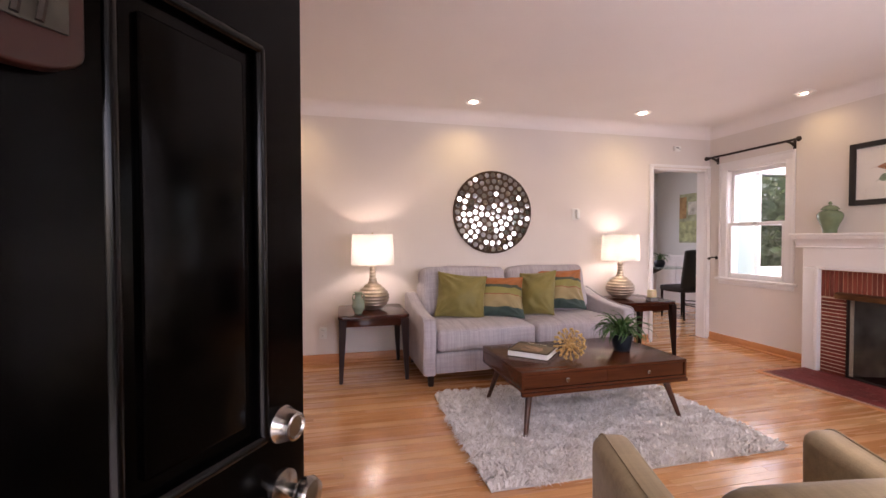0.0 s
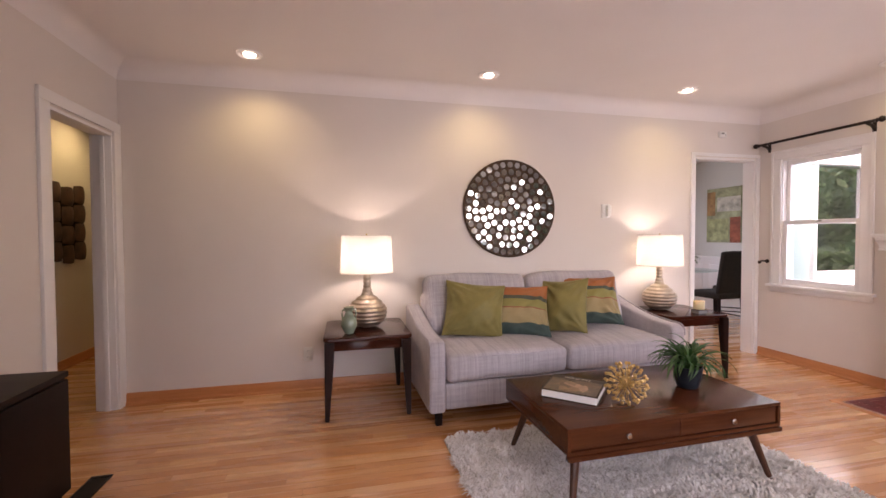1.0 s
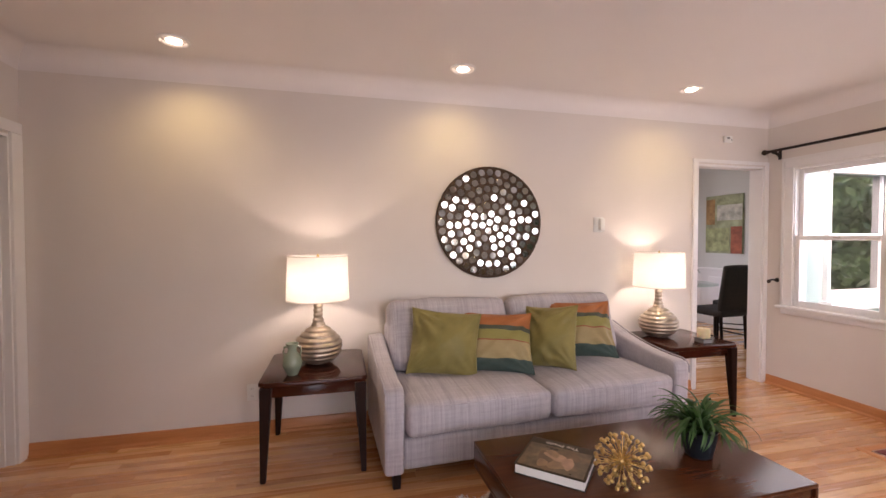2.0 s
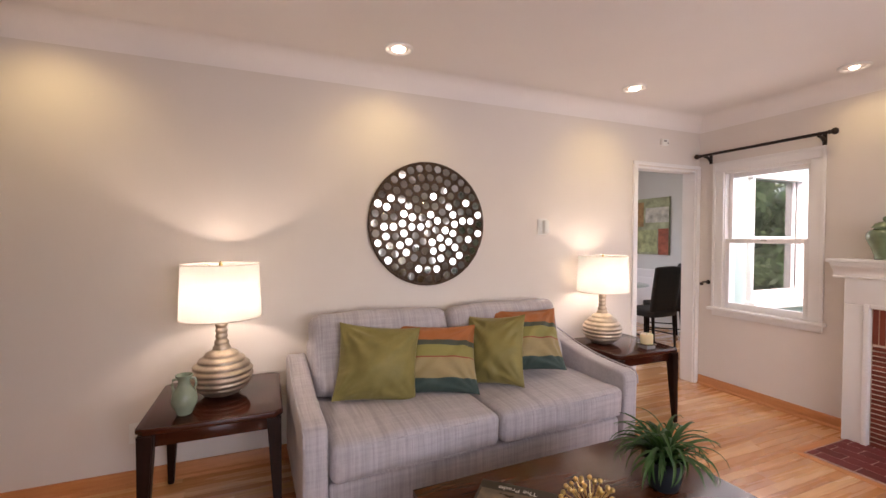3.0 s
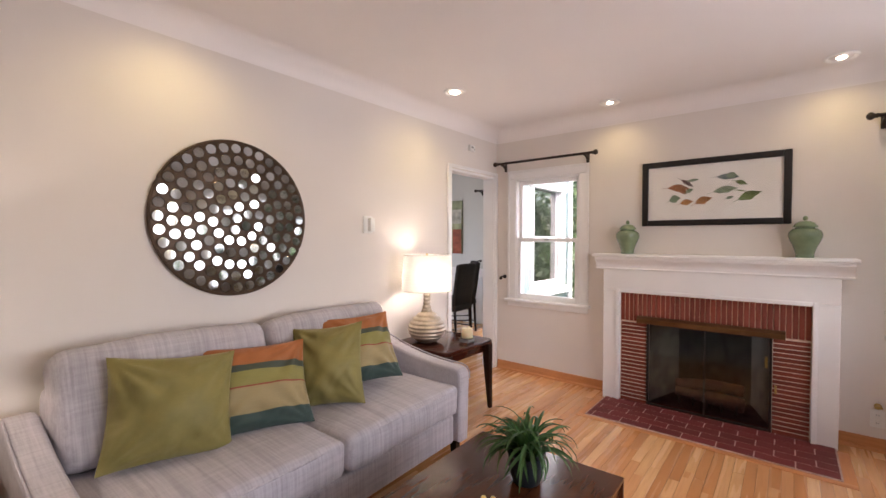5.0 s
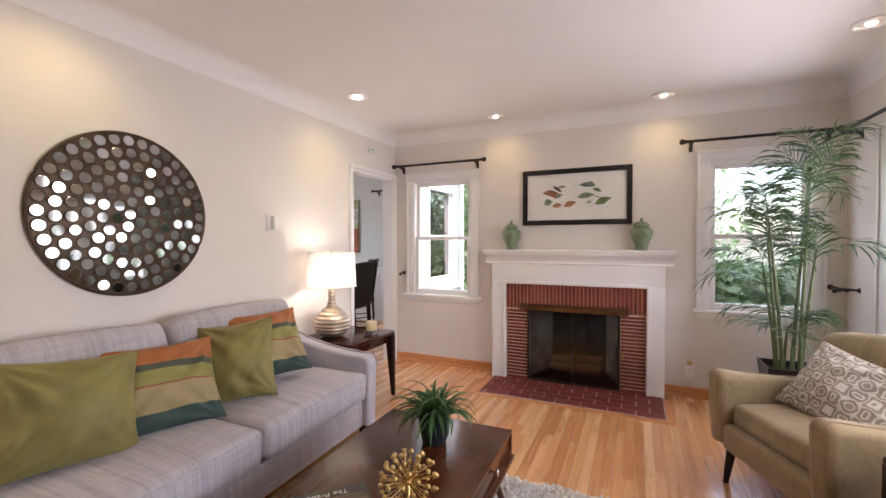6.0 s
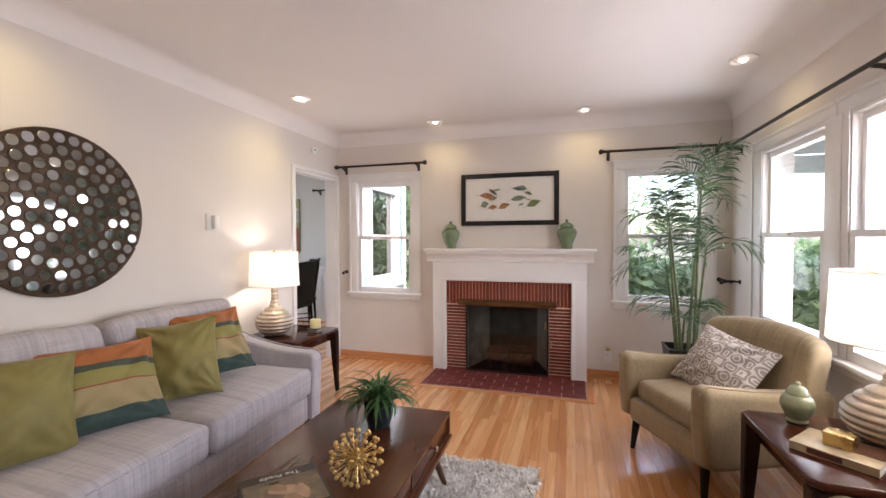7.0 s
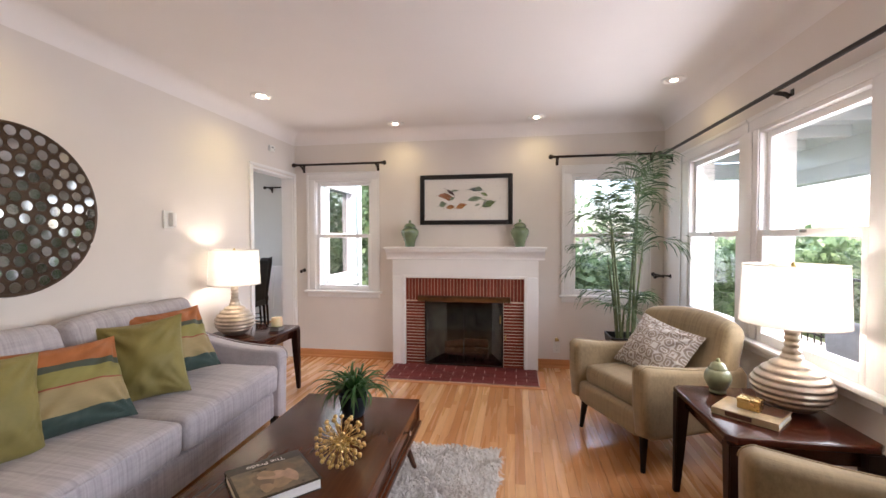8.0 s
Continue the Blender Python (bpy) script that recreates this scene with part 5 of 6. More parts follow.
pot = thing("potted_plant", "bushy green grass-like plant in a dark pot", "plant", pose(2.535, 2.80, TOPZ))
part("pot", lathe([(0.05, 0), (0.055, 0.004), (0.068, 0.06), (0.075, 0.11), (0.077, 0.118), (0.070, 0.118), (0.066, 0.10), (0.01, 0.095)], 30), POT, pot, "dark glazed pot")
blades = []
rng = np.random.default_rng(11)
for v in range(9):
    verts, faces = [], []
    n, L, lift, droop = 9, rng.uniform(0.19, 0.28), rng.uniform(0.7, 1.3), rng.uniform(1.8, 3.2)
    x = z = 0.0
    for i in range(n + 1):
        u = i / n
        wdt = 0.0105 * (1 - u) ** 0.6 * min(1, u * 6 + 0.35) + 0.0006
        verts += [(x, -wdt, z + 0.003), (x, 0, z), (x, wdt, z + 0.003)]
        ang = lift - droop * u ** 1.2
        x += L / n * math.cos(ang)
        z += L / n * math.sin(ang)
    for i in range(n):
        a = 3 * i
        faces += [(a, a + 3, a + 4, a + 1), (a + 1, a + 4, a + 5, a + 2)]
    blades.append(raw_mesh("blade", verts, faces, BLADE, True))
for k in range(96):
    a = rng.uniform(0, 360)
    r = rng.uniform(0, 0.035)
    part("blade", blades[k % 9], BLADE, pot, m=pose(r * math.cos(radians(a)), r * math.sin(radians(a)), 0.10 + rng.uniform(-0.01, 0.02), rng.normal(0, 14), -rng.uniform(-18, 42), a))

# ---- rug ----
RX0, RX1, RY0, RY1 = 1.27, 3.07, 2.05, 3.35
rug = solid("rug", box(RX0, RX1, RY0, RY1, 0.001, 0.012, 0.004), RUG, "cream and grey shag rug under the coffee table", "rug")
rng = np.random.default_rng(21)
TUFT = Nodes("shag_pile")
gi = TUFT.t.nodes.new("ShaderNodeNewGeometry")
TUFT = TUFT.set(TUFT.ramp(gi.outputs["Random Per Island"], [(0.0, (0.56, 0.50, 0.45)), (0.25, (0.74, 0.69, 0.65)), (0.7, (0.84, 0.80, 0.77)), (1.0, (0.90, 0.87, 0.85))]), 0.9, Sheen_Weight=0.3)
cnt = 46000
cx, cy = rng.uniform(RX0, RX1, cnt), rng.uniform(RY0, RY1, cnt)
ang = 2 * np.pi * np.array([noise.noise((x * 5, y * 5, 2.0)) for x, y in zip(cx, cy)]) * 1.1 + rng.normal(0, 0.55, cnt)
ln, wd = rng.uniform(0.032, 0.062, cnt), rng.uniform(0.0024, 0.0058, cnt)
dx, dy = np.cos(ang), np.sin(ang)
hz = rng.uniform(0.010, 0.036, cnt)
V = np.zeros((cnt, 5, 3))
V[:, 0] = np.stack([cx - dy * wd, cy + dx * wd, np.full(cnt, 0.010)], 1)
V[:, 1] = np.stack([cx + dy * wd, cy - dx * wd, np.full(cnt, 0.010)], 1)
V[:, 2] = np.stack([cx + dx * ln * 0.5 + dy * wd, cy + dy * ln * 0.5 - dx * wd, 0.010 + hz], 1)
V[:, 3] = np.stack([cx + dx * ln * 0.5 - dy * wd, cy + dy * ln * 0.5 + dx * wd, 0.010 + hz], 1)
V[:, 4] = np.stack([cx + dx * ln, cy + dy * ln, 0.010 + hz * 0.55], 1)
F = []
for k in range(cnt):
    b = 5 * k
    F += [(b, b + 1, b + 2, b + 3), (b + 3, b + 2, b + 4)]
tagged(part("shag", raw_mesh("shag", V.reshape(-1, 3).tolist(), F, TUFT), TUFT, rug), kind="stuff")


# ---- armchairs ----
def armchair(label, m, back_y=-0.285, tilt=13, back_z=0.56):
    t = thing("armchair", label, "armchair", m, "armchairs")
    # local: faces +y
    def arm_outline():
        pts = [(0.385, 0.235), (0.402, 0.40), (0.405, 0.55)]
        pts += [(0.355 + 0.05 * math.cos(a), 0.588 + 0.046 * math.sin(a)) for a in np.linspace(0, math.pi / 2, 7)]
        pts += [(0.355 - 0.68 * u, 0.634 - 0.052 * u - 0.018 * math.sin(math.pi * u)) for u in np.linspace(0.1, 1, 8)]
        return pts + [(-0.36, 0.54), (-0.36, 0.235), (-0.30, 0.205), (0.32, 0.205)]
    for s in (-1, 1):
        x = s * 0.335
        part("arm", extrude(arm_outline(), "x", x - 0.059, x + 0.059, 0.042, 5), VELVET, t, smooth=60)
        part("arm_piping", tube([(x + s * 0.026, y + 0.001 * (y > 0.39), z + 0.0005) for y, z in arm_outline()[3:18]], 0.0035, 6), VELVET, t)
    part("seat_base", soft_box(0.60, 0.66, 0.15, 0.03), VELVET, t, m=pose(0, 0.045, 0.275))
    part("seat_cushion", soft_box(0.572, 0.57, 0.13, 0.04, 0.020), VELVET, t, m=pose(0, 0.048, 0.400))
    back = soft_box(0.76, 0.17, 0.60, 0.07, 0.03, cuts=11)
    for v in back.verts:
        u = v.co.x / 0.38
        v.co.z -= 0.035 * u * u * (1 if v.co.z > 0 else 0)
        v.co.y += 0.05 * u * u
    part("backrest", back, VELVET, t, m=pose(0, back_y, back_z, tilt), smooth=60)
    for s in (-1, 1):
        for y, k in ((0.315, 1), (-0.27, -1)):
            part("leg", tube([(s * 0.315, y + 0.02 * k, 0.0), (s * 0.295, y, 0.212)], [0.0135, 0.026], 12), ESPRESSO, t, "dark tapered wooden leg")
    return t


A1 = pose(3.434, 1.04, 0, 0, 0, 24.5)
armchair("tan velvet armchair with curved arms beside the window", A1)
armchair("tan velvet armchair with curved arms near the entry", pose(1.632, 0.835, 0, 0, 0, -11), -0.20, 8, 0.50)
ch = cushion("lumbar_pillow", 0.49, 0.41, 0.14, A1 @ pose(0.02, -0.05, 0.615, 36, -10, 8), DAMASK, "taupe lumbar pillow with silver scrollwork on the armchair", 9, "armchair cushions")


def ginger_jar(label, m, material, s, group):
    t = thing("ginger_jar", label, "jar", m, group)
    k = s
    g = 1.16 * k
    part("body", lathe(flowing([(0.033 * g, 0), (0.034 * g, 0.006 * k), (0.034 * g, 0.02 * k), (0.043 * g, 0.055 * k), (0.056 * g, 0.09 * k), (0.0615 * g, 0.115 * k), (0.058 * g, 0.135 * k), (0.046 * g, 0.149 * k), (0.036 * g, 0.154 * k), (0.034 * g, 0.158 * k)]), 36), material, t, smooth=70)
    lid = part("lid", lathe([(0.044 * g, 0.158 * k), (0.045 * g, 0.164 * k), (0.041 * g, 0.168 * k), (0.035 * g, 0.180 * k), (0.020 * g, 0.190 * k), (0.007 * g, 0.193 * k)], 28), material, t, smooth=70)
    part("lid_knob", lathe([(0.006 * g, 0.194 * k), (0.010 * g, 0.203 * k), (0.008 * g, 0.212 * k), (0.002 * g, 0.218 * k)], 16), material, lid)
    return t


ginger_jar("green glazed lidded jar on the mantel", pose(4.895, 3.082, 1.277), JADE, 1.33, "mantel jars")
ginger_jar("green glazed lidded jar on the mantel", pose(4.895, 1.905, 1.277), JADE, 1.33, "mantel jars")
j3 = thing("lidded_jar", "squat olive celadon lidded jar on the end table", "jar", pose(2.775, 0.925, 0.576))
part("body", lathe(flowing([(0.036, 0), (0.040, 0.006), (0.038, 0.018), (0.048, 0.035), (0.060, 0.065), (0.062, 0.085), (0.054, 0.108), (0.040, 0.120)]), 36), OLIVEGLAZE, j3, smooth=70)
jl = part("lid", lathe([(0.042, 0.120), (0.043, 0.127), (0.036, 0.134), (0.034, 0.145), (0.022, 0.155), (0.008, 0.158)], 28), OLIVEGLAZE, j3, smooth=70)
part("lid_knob", lathe([(0.006, 0.157), (0.011, 0.165), (0.009, 0.173), (0.002, 0.177)], 14), OLIVEGLAZE, jl)

JACKET = plain("cream_jacket", (0.50, 0.38, 0.22), 0.35, vary=0.5, scale=9, grain=30, bump=0.03, Coat_Weight=0.3)
JACKETBROWN = plain("brown_jacket_print", (0.12, 0.045, 0.025), 0.35, vary=0.5, scale=14, grain=30, bump=0.02, Coat_Weight=0.3)
b2 = thing("small_book", "cream and brown picture book lying on the end table", "book", pose(2.484, 0.914, 0.576, 0, 0, -42))
part("front_cover", box(-0.10, 0.10, -0.124, 0.124, 0.027, 0.030, 0.001), JACKET, b2)
part("back_cover", box(-0.10, 0.10, -0.124, 0.124, 0, 0.003, 0.001), JACKET, b2)
part("spine", box(-0.10, -0.097, -0.124, 0.124, 0.0031, 0.0269), JACKET, b2)
part("page_block", box(-0.0965, 0.096, -0.12, 0.12, 0.0032, 0.0268), PAGES, b2)
part("jacket_print", box(-0.02, 0.094, -0.118, 0.03, 0.0301, 0.0305), JACKETBROWN, b2, "dark brown printed panel")
part("spine_print", box(-0.1006, -0.1001, -0.03, 0.07, 0.005, 0.025), JACKETBROWN, b2)
trinket = thing("trinket_box", "small gilt trinket box resting on the book", "box", pose(2.490, 0.915, 0.6067, 0, 0, 49))
part("body", box(-0.042, 0.042, -0.034, 0.034, 0, 0.034, 0.004), GOLD, trinket)
part("lid", box(-0.045, 0.045, -0.037, 0.037, 0.0345, 0.048, 0.005), GOLD, trinket)
part("clasp", box(-0.006, 0.006, -0.040, -0.0372, 0.026, 0.042, 0.001), BRASS, trinket)

# ---- picture ----
pic = thing("framed_picture", "botanical leaf print in a black frame above the mantel", "picture", pose(XF, 2.482, 1.786, 0, 0, -90))
# local x along the wall, y into the wall, z up
pw, ph, fw = 1.005, 0.540, 0.048
for s in (-1, 1):
    part("frame_side", box(*sorted((s * pw / 2, s * (pw / 2 - fw))), -0.03, -0.001, -ph / 2, ph / 2, 0.006), BLACKFRAME, pic)
    part("frame_rail", box(-pw / 2 + fw + 0.0003, pw / 2 - fw - 0.0003, -0.03, -0.001, *sorted((s * ph / 2, s * (ph / 2 - fw))), 0.006), BLACKFRAME, pic)
part("mat", box(-pw / 2 + fw - 0.004, pw / 2 - fw + 0.004, -0.014, -0.004, -ph / 2 + fw - 0.004, ph / 2 - fw + 0.004), PAPER, pic, "white paper print", smooth=0)
INK = {"rust": (0.34, 0.12, 0.04), "amber": (0.44, 0.19, 0.05), "sage": (0.20, 0.27, 0.17), "moss": (0.16, 0.22, 0.06), "slate": (0.12, 0.16, 0.16), "plum": (0.10, 0.045, 0.045)}
INK = {k: plain("ink_" + k, c, 0.6, vary=0.45, scale=16, grain=60) for k, c in INK.items()}
for k, (x, z, L, W, a, col) in enumerate(((-0.225, 0.035, 0.17, 0.055, -8, "rust"), (-0.20, 0.015, 0.09, 0.045, -50, "rust"), (-0.165, 0.075, 0.12, 0.03, -38, "plum"), (-0.12, 0.095, 0.09, 0.022, 4, "sage"), (-0.25, -0.055, 0.09, 0.06, 10, "sage"),
                                          (-0.165, -0.085, 0.10, 0.045, 4, "amber"), (-0.045, -0.075, 0.13, 0.055, 16, "amber"), (-0.145, 0.01, 0.07, 0.03, 25, "sage"), (0.115, 0.10, 0.16, 0.04, -6, "slate"), (0.14, 0.11, 0.08, 0.04, -10, "sage"),
                                          (0.10, 0.0, 0.17, 0.05, 6, "sage"), (0.20, 0.05, 0.09, 0.03, -24, "moss"), (0.255, -0.055, 0.16, 0.06, 18, "moss"), (0.13, -0.06, 0.06, 0.02, 14, "sage"), (0.20, -0.01, 0.1, 0.008, -14, "moss"))):
    out = [(L * (u - 0.5), 0.62 * W * math.sin(math.pi * u) ** 1.15 * (1.15 - 0.45 * u) + 0.12 * W * math.sin(2.2 * u)) for u in np.linspace(0, 1, 12)]
    out += [(L * (u - 0.5), -0.50 * W * math.sin(math.pi * u) ** 1.3 * (1.2 - 0.4 * u) * (1 + 0.12 * math.sin(17 * u + k)) + 0.12 * W * math.sin(2.2 * u)) for u in np.linspace(0.92, 0.08, 10)]
    part("leaf_stem", tube([(-0.5 * L, 0, 0), (-0.62 * L, -0.05 * W, 0), (-0.75 * L, -0.2 * W, 0)], 0.0013, 5), INK[col], pic, m=pose(x, -0.0150, z, 90) @ pose(0, 0, 0, 0, 0, a))
    part("printed_leaf", extrude(out, "z", 0, 0.0004), INK[col], pic, m=pose(x, -0.0143 - 0.0004 * k, z, 90) @ pose(0, 0, 0, 0, 0, a))
pg = part("picture_glass", box(-pw / 2 + fw - 0.003, pw / 2 - fw + 0.003, -0.0245, -0.0225, -ph / 2 + fw - 0.003, ph / 2 - fw + 0.003), GLASS, pic, "clear picture glass", smooth=0)
pg.visible_shadow = False

# ---- palm ----
palm = thing("potted_palm", "tall slender indoor palm in a dark square planter", "plant", pose(4.53, 0.95, 0))
pb = bmesh.new()
rings = []
for z, h in ((0, 0.10), (0.43, 0.15), (0.47, 0.155), (0.47, 0.14), (0.43, 0.135)):
    rings.append([pb.verts.new((i * h, j * h, z)) for i, j in ((-1, -1), (1, -1), (1, 1), (-1, 1))])
for lo, hi in zip(rings, rings[1:]):
    for i in range(4):
        pb.faces.new((lo[i], lo[(i + 1) % 4], hi[(i + 1) % 4], hi[i]))
pb.faces.new(rings[0][::-1])
part("planter", pb, PLANTER, palm, "dark square planter", smooth=0)
part("soil", box(-0.134, 0.134, -0.134, 0.134, 0.39, 0.425, 0.004), SOIL, palm)


def frond(length, droop, n, seed, leaf=0.20):
    """An arching rib with pairs of narrow leaflets that curve and hang."""
    rng = np.random.default_rng(seed)
    verts, faces = [], []
    path, x, z, ang = [], 0.0, 0.0, 1.15
    for i in range(n + 1):
        path.append((x, z, ang))
        ang -= droop / n * (0.5 + i / n)
        x += length / n * math.cos(ang)
        z += length / n * math.sin(ang)
    for i in range(n):
        (xa, za, a), (xb, zb, _) = path[i], path[i + 1]
        w = 0.0036 * (1 - 0.7 * i / n)
        b = len(verts)
        verts += [(xa, -w, za), (xa, w, za), (xb, w, zb), (xb, -w, zb), (xa, 0, za - w), (xb, 0, zb - w)]
        faces += [(b, b + 1, b + 2, b + 3), (b, b + 3, b + 5, b + 4), (b + 1, b + 4, b + 5, b + 2)]
        if i < n * 0.25:
            continue
        u = (i - n * 0.25) / (n * 0.75)
        for s in (-1, 1):
            if rng.uniform() < 0.06:
                continue
            L = leaf * (0.5 + 0.62 * math.sin(math.pi * min(1, u * 0.75 + 0.22))) * rng.uniform(0.8, 1.12)
            fan = radians(60 - 38 * u + rng.normal(0, 7))
            lift = rng.uniform(-0.15, 0.25)
            d = np.array((math.cos(fan) * math.cos(a) - lift * math.sin(a) * 0.5, s * math.sin(fan), math.cos(fan) * math.sin(a) + lift * math.cos(a)))
            sag = rng.uniform(0.25, 0.6)
            wv = np.array((math.cos(a) * 0.8, 0, math.sin(a) * 0.8)) * rng.uniform(0.0070, 0.0098)
            p0 = np.array((xa, 0, za))
            p1 = p0 + d * L * 0.35 + np.array((0, 0, -0.06 * sag * L))
            p2 = p0 + d * L * 0.7 + np.array((0, 0, -0.36 * sag * L))
            p3 = p0 + d * L * 0.96 + np.array((0, 0, -0.9 * sag * L))
            b = len(verts)
            verts += [p0 - wv * 0.3, p0 + wv * 0.3, p1 + wv, p1 - wv, p2 + wv * 0.75, p2 - wv * 0.75, p3]
            faces += [(b, b + 1, b + 2, b + 3), (b + 3, b + 2, b + 4, b + 5), (b + 5, b + 4, b + 6)]
    return raw_mesh("frond", verts, faces, PALM)


fronds = [frond(0.32 + 0.03 * k, 0.9 + 0.2 * k, 19, k, 0.195 + 0.016 * (k % 3)) for k in range(7)]
rng = np.random.default_rng(8)
canes = [(-0.05, 0.04, 1.62, 16), (0.05, -0.03, 1.88, -14), (0.01, 0.06, 1.40, 10), (-0.04, -0.05, 1.66, -6), (0.06, 0.05, 1.20, 14), (-0.02, -0.06, 1.30, -12), (-0.07, 0.0, 0.62, 0), (0.02, 0.03, 0.74, -4)]
for k, (x, y, h, lean) in enumerate(canes):
    lx, ly = -0.0024 * lean, 0.0075 * lean
    pts = [(x, y, 0.34), (x + lx * 0.3, y + ly * 0.3, 0.34 + (h - 0.34) * 0.4), (x + lx * 0.7, y + ly * 0.7, 0.34 + (h - 0.34) * 0.75), (x + lx, y + ly, h)]
    part("cane", tube(pts, [0.014, 0.012, 0.009, 0.006], 9), STEM, palm)
    for j in range(6 if h > 0.8 else 4):
        a = 137.5 * j + 61 * k + rng.uniform(-25, 25)
        base = Vector(pts[3]) + Vector((0, 0, -rng.uniform(0.025, 0.06) * j * (1 if h > 0.8 else 0.3)))
        if base.x + 0.45 * math.cos(radians(a)) > 0.40:
            a = 180 - a
        if base.y + 0.45 * math.sin(radians(a)) < -0.50:
            a = -a
        part("frond", fronds[(3 * k + 2 * j) % 7], PALM, palm, m=pose(base.x, base.y, base.z, rng.uniform(-22, 22), rng.uniform(-26, 20), a))

# ---- console, floor vent, hall panel ----
con = thing("console_cabinet", "low espresso wooden cabinet against the wall", "cabinet", pose(-0.775, 2.34, 0))
part("body", box(-0.165, 0.165, -0.84, 0.84, 0.06, 0.605, 0.003), ESPRESSO, con)
part("top", box(-0.172, 0.175, -0.85, 0.85, 0.6055, 0.633, 0.004), ESPRESSO, con)
part("plinth", box(-0.15, 0.15, -0.82, 0.82, 0, 0.0595), ESPRESSO, con)
for k in range(3):
    dr = part("door", box(0.1655, 0.182, -0.835 + 0.557 * k + 0.003, -0.835 + 0.557 * (k + 1) - 0.003, 0.07, 0.598, 0.003), ESPRESSO, con)
    part("handle", tube([(0.195, -0.835 + 0.557 * k + 0.06, 0.32), (0.195, -0.835 + 0.557 * k + 0.06, 0.42)], 0.006, 8), IRON, dr)
vent = thing("floor_vent", "dark metal floor register set in the boards", "vent", pose(-0.585, 3.25, 0.0))
for nm, b in (("frame", (-0.04, 0.06, -0.15, -0.13)), ("frame", (-0.04, 0.06, 0.13, 0.15)), ("frame", (-0.04, -0.028, -0.129, 0.129)), ("frame", (0.048, 0.06, -0.129, 0.129))):
    part(nm, box(*b, 0.0005, 0.006, 0.001), IRON, vent)
part("grille_bed", box(-0.0275, 0.0475, -0.129, 0.129, 0.0005, 0.002), IRON, vent)
for k in range(5):
    part("slat", box(-0.023 + 0.015 * k, -0.017 + 0.015 * k, -0.128, 0.128, 0.0022, 0.005), IRON, vent)
hp = thing("carved_wall_panel", "grid of twelve dark curved bark tiles on the hall wall", "wall art", pose(-1.97, 5.725, 1.40, 0, 0, 90))
shell = bmesh.new()
bmesh.ops.create_grid(shell, x_segments=10, y_segments=10, size=0.5)
for v in shell.verts:
    u, w = v.co.x * 2, v.co.y * 2
    v.co = Vector((u * 0.090 * (1 - 0.10 * w * w), -0.014 - 0.034 * ((1 - u * u) * (1 - 0.6 * w * w)) ** 0.6, w * 0.092 * (1 - 0.10 * u * u)))
bmesh.ops.recalc_face_normals(shell, faces=shell.faces[:])
bmesh.ops.solidify(shell, geom=shell.faces[:], thickness=0.008)
shell_me = mesh_of("bark_tile", shell, BASKET, 60)
for i in range(3):
    for j in range(4):
        part("bark_tile", shell_me, BASKET, hp, m=pose((i - 1) * 0.192, -0.0, (j - 1.5) * 0.190 + (0.02 if i != 1 else -0.01), 0, 0, (i * 5 + j * 3) % 7 - 3))
part("batten", box(-0.27, 0.27, -0.010, -0.001, -0.33, 0.33), ESPRESSO, hp)

# ---- dining room ----
wains = solid("wainscot", box(6.852, 6.8695, 4.585, 7.598, 0, 0.90), TRIM, "white panelled wainscot with a chair rail", "wainscot", "structure")
part("chair_rail", box(6.835, 6.8515, 4.585, 7.598, 0.87, 0.92, 0.006), TRIM, wains)
for k in range(5):
    y = 4.75 + 0.58 * k
    part("wainscot_panel", box(6.842, 6.8515, y, y + 0.44, 0.2, 0.78, 0.008), TRIM, wains)
solid("wainscot", box(3.302, 6.85, 7.582, 7.5985, 0, 0.90), TRIM, "white panelled wainscot with a chair rail", "wainscot", "structure")
art = thing("abstract_painting", "abstract canvas in green, ochre and rust squares", "painting", pose(6.868, 6.655, 1.615, 0, 0, -90))
part("canvas", box(-0.325, 0.325, -0.03, -0.001, -0.455, 0.455, 0.003), plain("canvas_sage", (0.34, 0.36, 0.22), 0.8, vary=0.5, scale=7, grain=30, bump=0.3), art)
for k, (x0, x1, z0_, z1_, c) in enumerate(((-0.325, -0.15, 0.0, 0.40, (0.36, 0.21, 0.09)), (-0.12, 0.325, 0.06, 0.30, (0.52, 0.50, 0.43)), (0.13, 0.325, -0.455, -0.04, (0.34, 0.09, 0.045)), (-0.325, 0.11, -0.42, -0.06, (0.38, 0.40, 0.20)))):
    part("paint_block", box(x0 + 0.004, x1 - 0.004, -0.0325 - 0.0005 * k, -0.0302, z0_, z1_), plain("paint_block_%s" % "abcd"[k], c, 0.75, vary=0.45, scale=9, grain=30, bump=0.4), art, smooth=0)
dt = thing("dining_table", "round glass dining table on a dark pedestal", "dining table", pose(5.78, 6.5, 0))
part("tabletop", lathe([(0.56, 0.735), (0.565, 0.739), (0.565, 0.745), (0.56, 0.748)], 56), TABLEGLASS, dt, "clear glass top")
part("pedestal", lathe([(0.24, 0), (0.24, 0.03), (0.09, 0.06), (0.06, 0.3), (0.07, 0.62), (0.20, 0.70), (0.22, 0.734)], 32), ESPRESSO, dt)


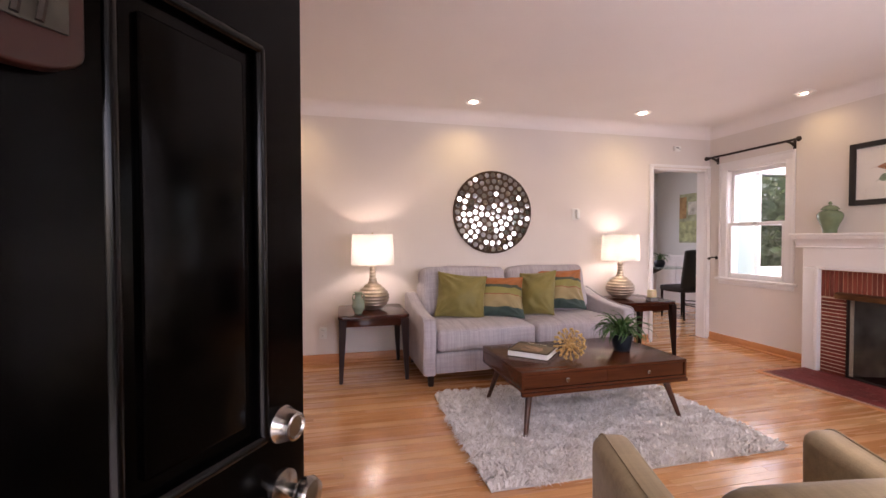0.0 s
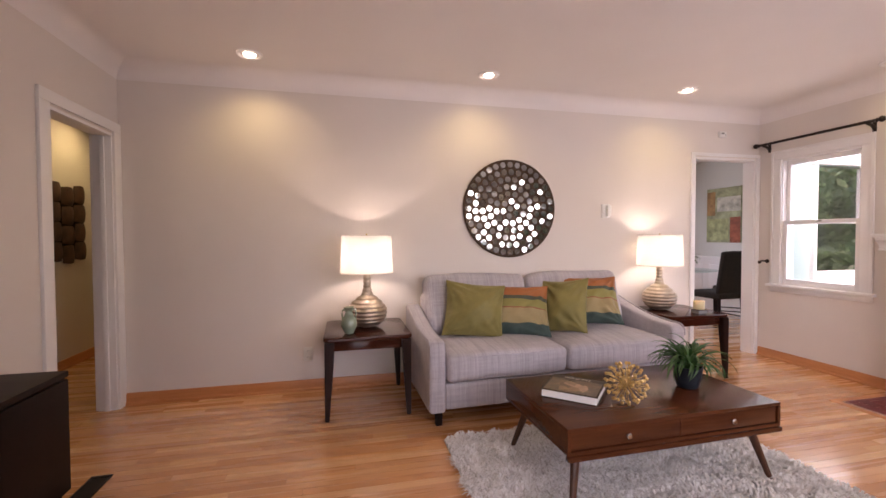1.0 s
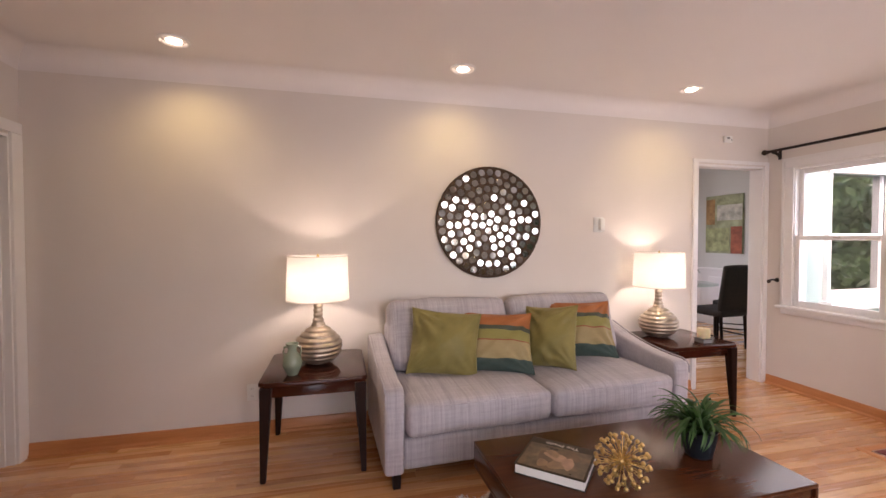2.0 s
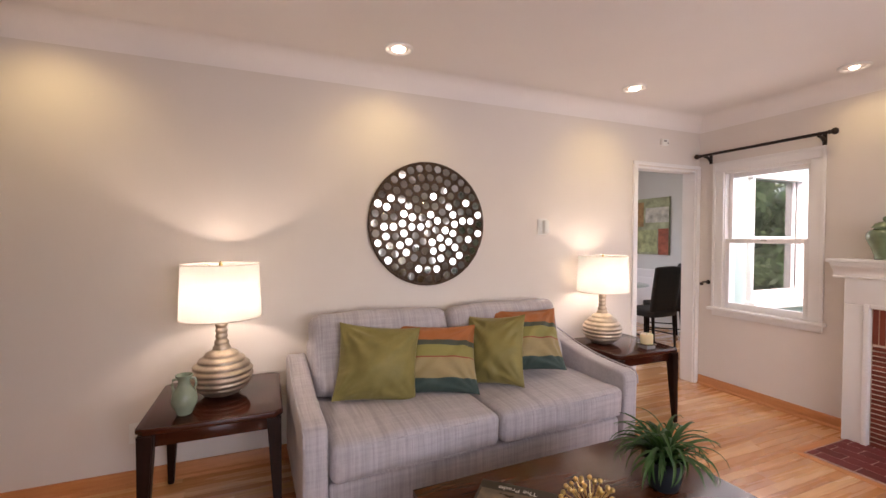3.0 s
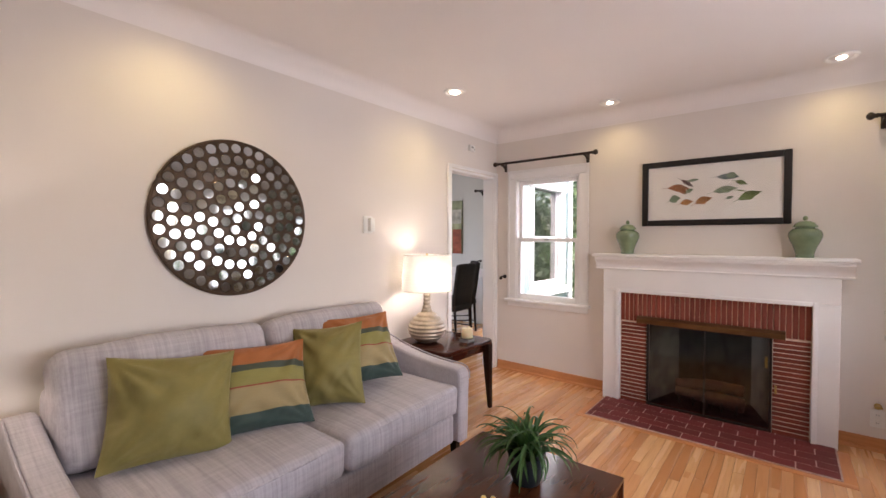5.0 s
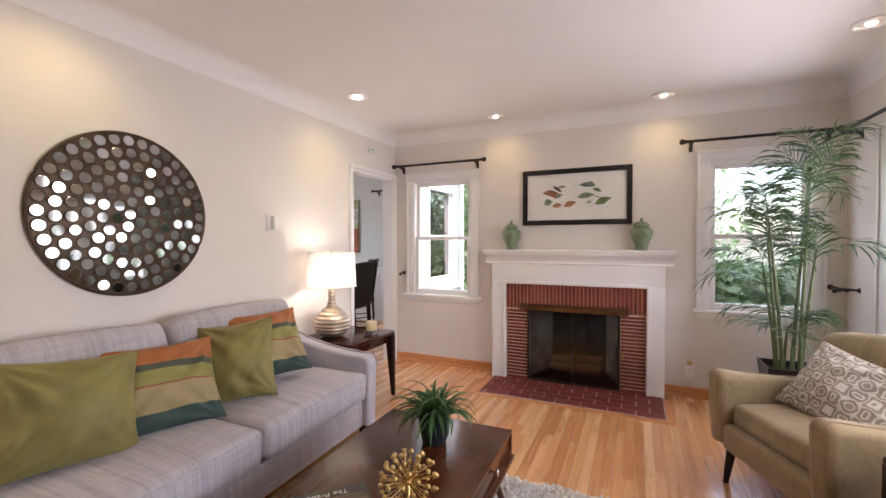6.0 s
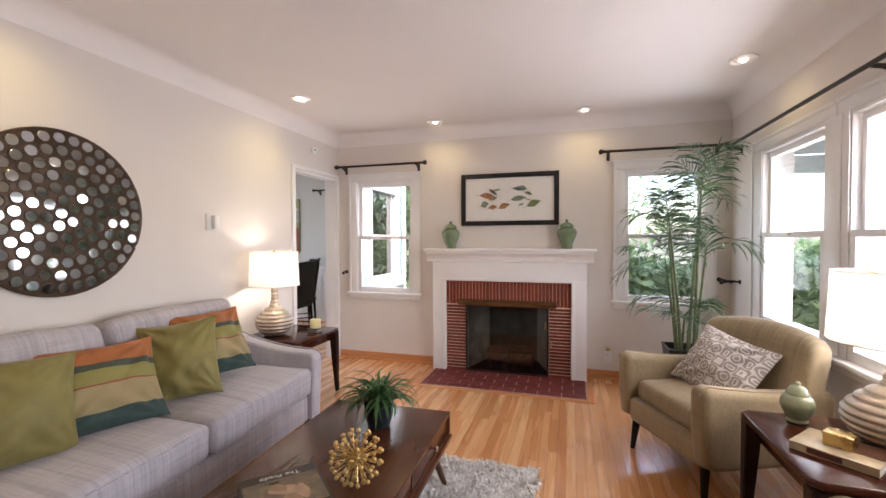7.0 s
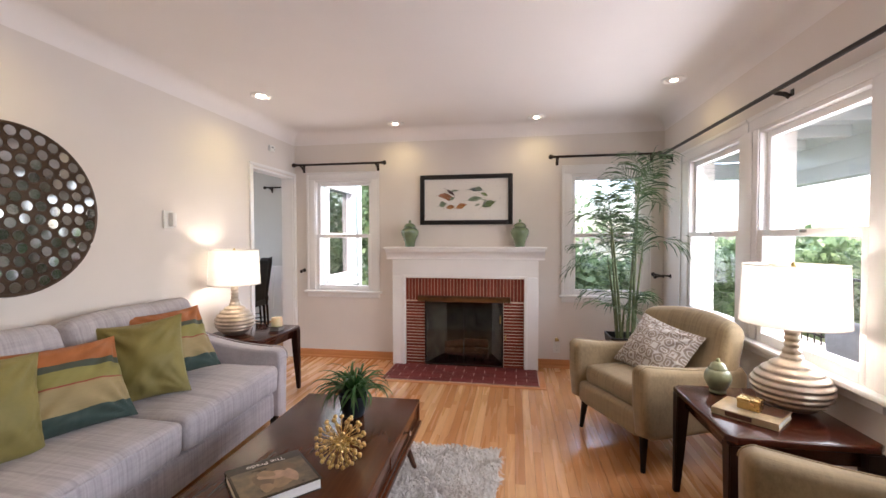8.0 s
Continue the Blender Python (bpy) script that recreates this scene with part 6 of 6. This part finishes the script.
def dining_chair(m):
    t = thing("dining_chair", "dark upholstered high-backed dining chair at the glass table", "chair", m, "dining chairs")
    part("seat", soft_box(0.46, 0.46, 0.09, 0.03, 0.015, cuts=6), DINECLOTH, t, m=pose(0, 0, 0.46))
    part("backrest", soft_box(0.45, 0.07, 0.60, 0.03, 0.01, cuts=6), DINECLOTH, t, m=pose(0, -0.22, 0.76, 8))
    for s in (-1, 1):
        for y in (-0.2, 0.2):
            part("leg", tube([(s * 0.2, y * (1.12 if y < 0 else 1), 0), (s * 0.2, y, 0.42)], [0.014, 0.02], 8), ESPRESSO, t)
        part("stretcher", tube([(s * 0.2, -0.21, 0.17), (s * 0.2, 0.2, 0.17)], 0.009, 6), ESPRESSO, t)
    return t


dining_chair(pose(6.30, 5.98, 0, 0, 0, 48))
dining_chair(pose(5.74, 5.70, 0, 0, 0, 4))
dining_chair(pose(5.15, 7.05, 0, 0, 0, 225))
dp = thing("table_plant", "small leafy green plant in a dark round pot", "plant", pose(5.86, 6.34, 0.7485))
part("pot", lathe([(0.06, 0), (0.085, 0.04), (0.09, 0.08), (0.07, 0.12), (0.062, 0.12), (0.05, 0.09)], 24), POT, dp)
for k in range(40):
    a = rng.uniform(0, 360)
    part("blade", blades[k % 9], BLADE, dp, m=pose(0, 0, 0.1, rng.normal(0, 12), -rng.uniform(0, 45), a))

# ---- pieces: bricks, hearth tiles, floor boards ----
soldier = mesh_of("brick", box(FX, FX + 0.02, -0.0143, 0.0143, -0.117, 0.117, 0.003, 1), BRICK, 0)
stretcher_me = mesh_of("brick", box(FX, FX + 0.02, -0.102, 0.102, -0.0127, 0.0127, 0.003, 1), BRICK, 0)
rng = np.random.default_rng(31)
n = 36
for k in range(n):
    y = -0.63 + 1.26 * (k + 0.5) / n
    part("brick", soldier, BRICK, fp, m=pose(rng.uniform(-0.002, 0.001), y, 0.8225))
for s in (-1, 1):
    for k in range(21):
        part("brick", stretcher_me, BRICK, fp, m=pose(rng.uniform(-0.002, 0.001), s * 0.5235, 0.024 + 0.0326 * k))
tile = mesh_of("tile", box(-0.5, 0.5, -0.5, 0.5, -0.012, 0.0), HEARTHTILE, 0)
for r in range(6):
    xa = 4.352 + r * 0.0975
    y = 1.732 - (0.1 if r % 2 else 0)
    while y < 3.23:
        a, b = max(y, 1.732), min(y + 0.208, 3.231)
        if b - a > 0.02:
            t = part("tile", tile, HEARTHTILE, hearth, m=Matrix.LocRotScale((xa + 0.0455, (a + b) / 2 - 0.0, 0.0115), None, (0.0870, b - a - 0.008, 1)))
        y += 0.208

# oak strips along x
BW = 0.0572
unit = mesh_of("plank", box(-0.5, 0.5, -BW / 2 + 0.0005, BW / 2 - 0.0005, -0.0125, 0.0), PLANK, 0)
rng = np.random.default_rng(41)
near, rest = [], []
def boards(x0, x1, y0, y1, is_near):
    rows = int(math.ceil((y1 - y0) / BW))
    for r in range(rows):
        y = y0 + (r + 0.5) * BW
        x = x0 - rng.uniform(0, 1.2)
        while x < x1:
            L = rng.uniform(0.5, 1.9)
            a, b = max(x, x0), min(x + L, x1)
            x += L
            if b - a < 0.03:
                continue
            spans = [(a, b)]
            if 1.72 < y < 3.245 and b > 4.34 and is_near is not None:
                spans = [(a, min(b, 4.342))] if a < 4.342 else []
            for p, q in spans:
                (near if is_near and is_near(p, q, y) else rest).append((p, q, y))
boards(XL - 0.12, XF, YE - 0.0, YS, lambda p, q, y: q > 0.2 and 1.0 < y < 4.4)
boards(-1.97, XL - 0.12, 2.2, 8.0, None)
boards(XL - 0.12, 6.87, YS, 7.6, None)
near.sort(key=lambda s: abs(s[2] - 2.9) + 0.3 * abs((s[0] + s[1]) / 2 - 2.4))
rest += near[300:]
for p, q, y in near[:300]:
    part("plank", unit, PLANK, floor, m=Matrix.LocRotScale(((p + q) / 2, y, rng.uniform(-0.0004, 0.0)), None, (q - p - 0.0008, 1, 1)))
verts, faces = [], []
for p, q, y in rest:
    i = len(verts)
    h = BW / 2 - 0.0005
    p, q = p + 0.0004, q - 0.0004
    zt = rng.uniform(-0.0004, 0.0)
    verts += [(p, y - h, -0.0125), (q, y - h, -0.0125), (q, y + h, -0.0125), (p, y + h, -0.0125), (p, y - h, zt), (q, y - h, zt), (q, y + h, zt), (p, y + h, zt)]
    faces += [(i + 4, i + 5, i + 6, i + 7), (i, i + 1, i + 5, i + 4), (i + 1, i + 2, i + 6, i + 5), (i + 2, i + 3, i + 7, i + 6), (i + 3, i, i + 4, i + 7)]
tagged(part("planks", raw_mesh("planks", verts, faces, PLANKS), PLANKS, floor), kind="stuff")
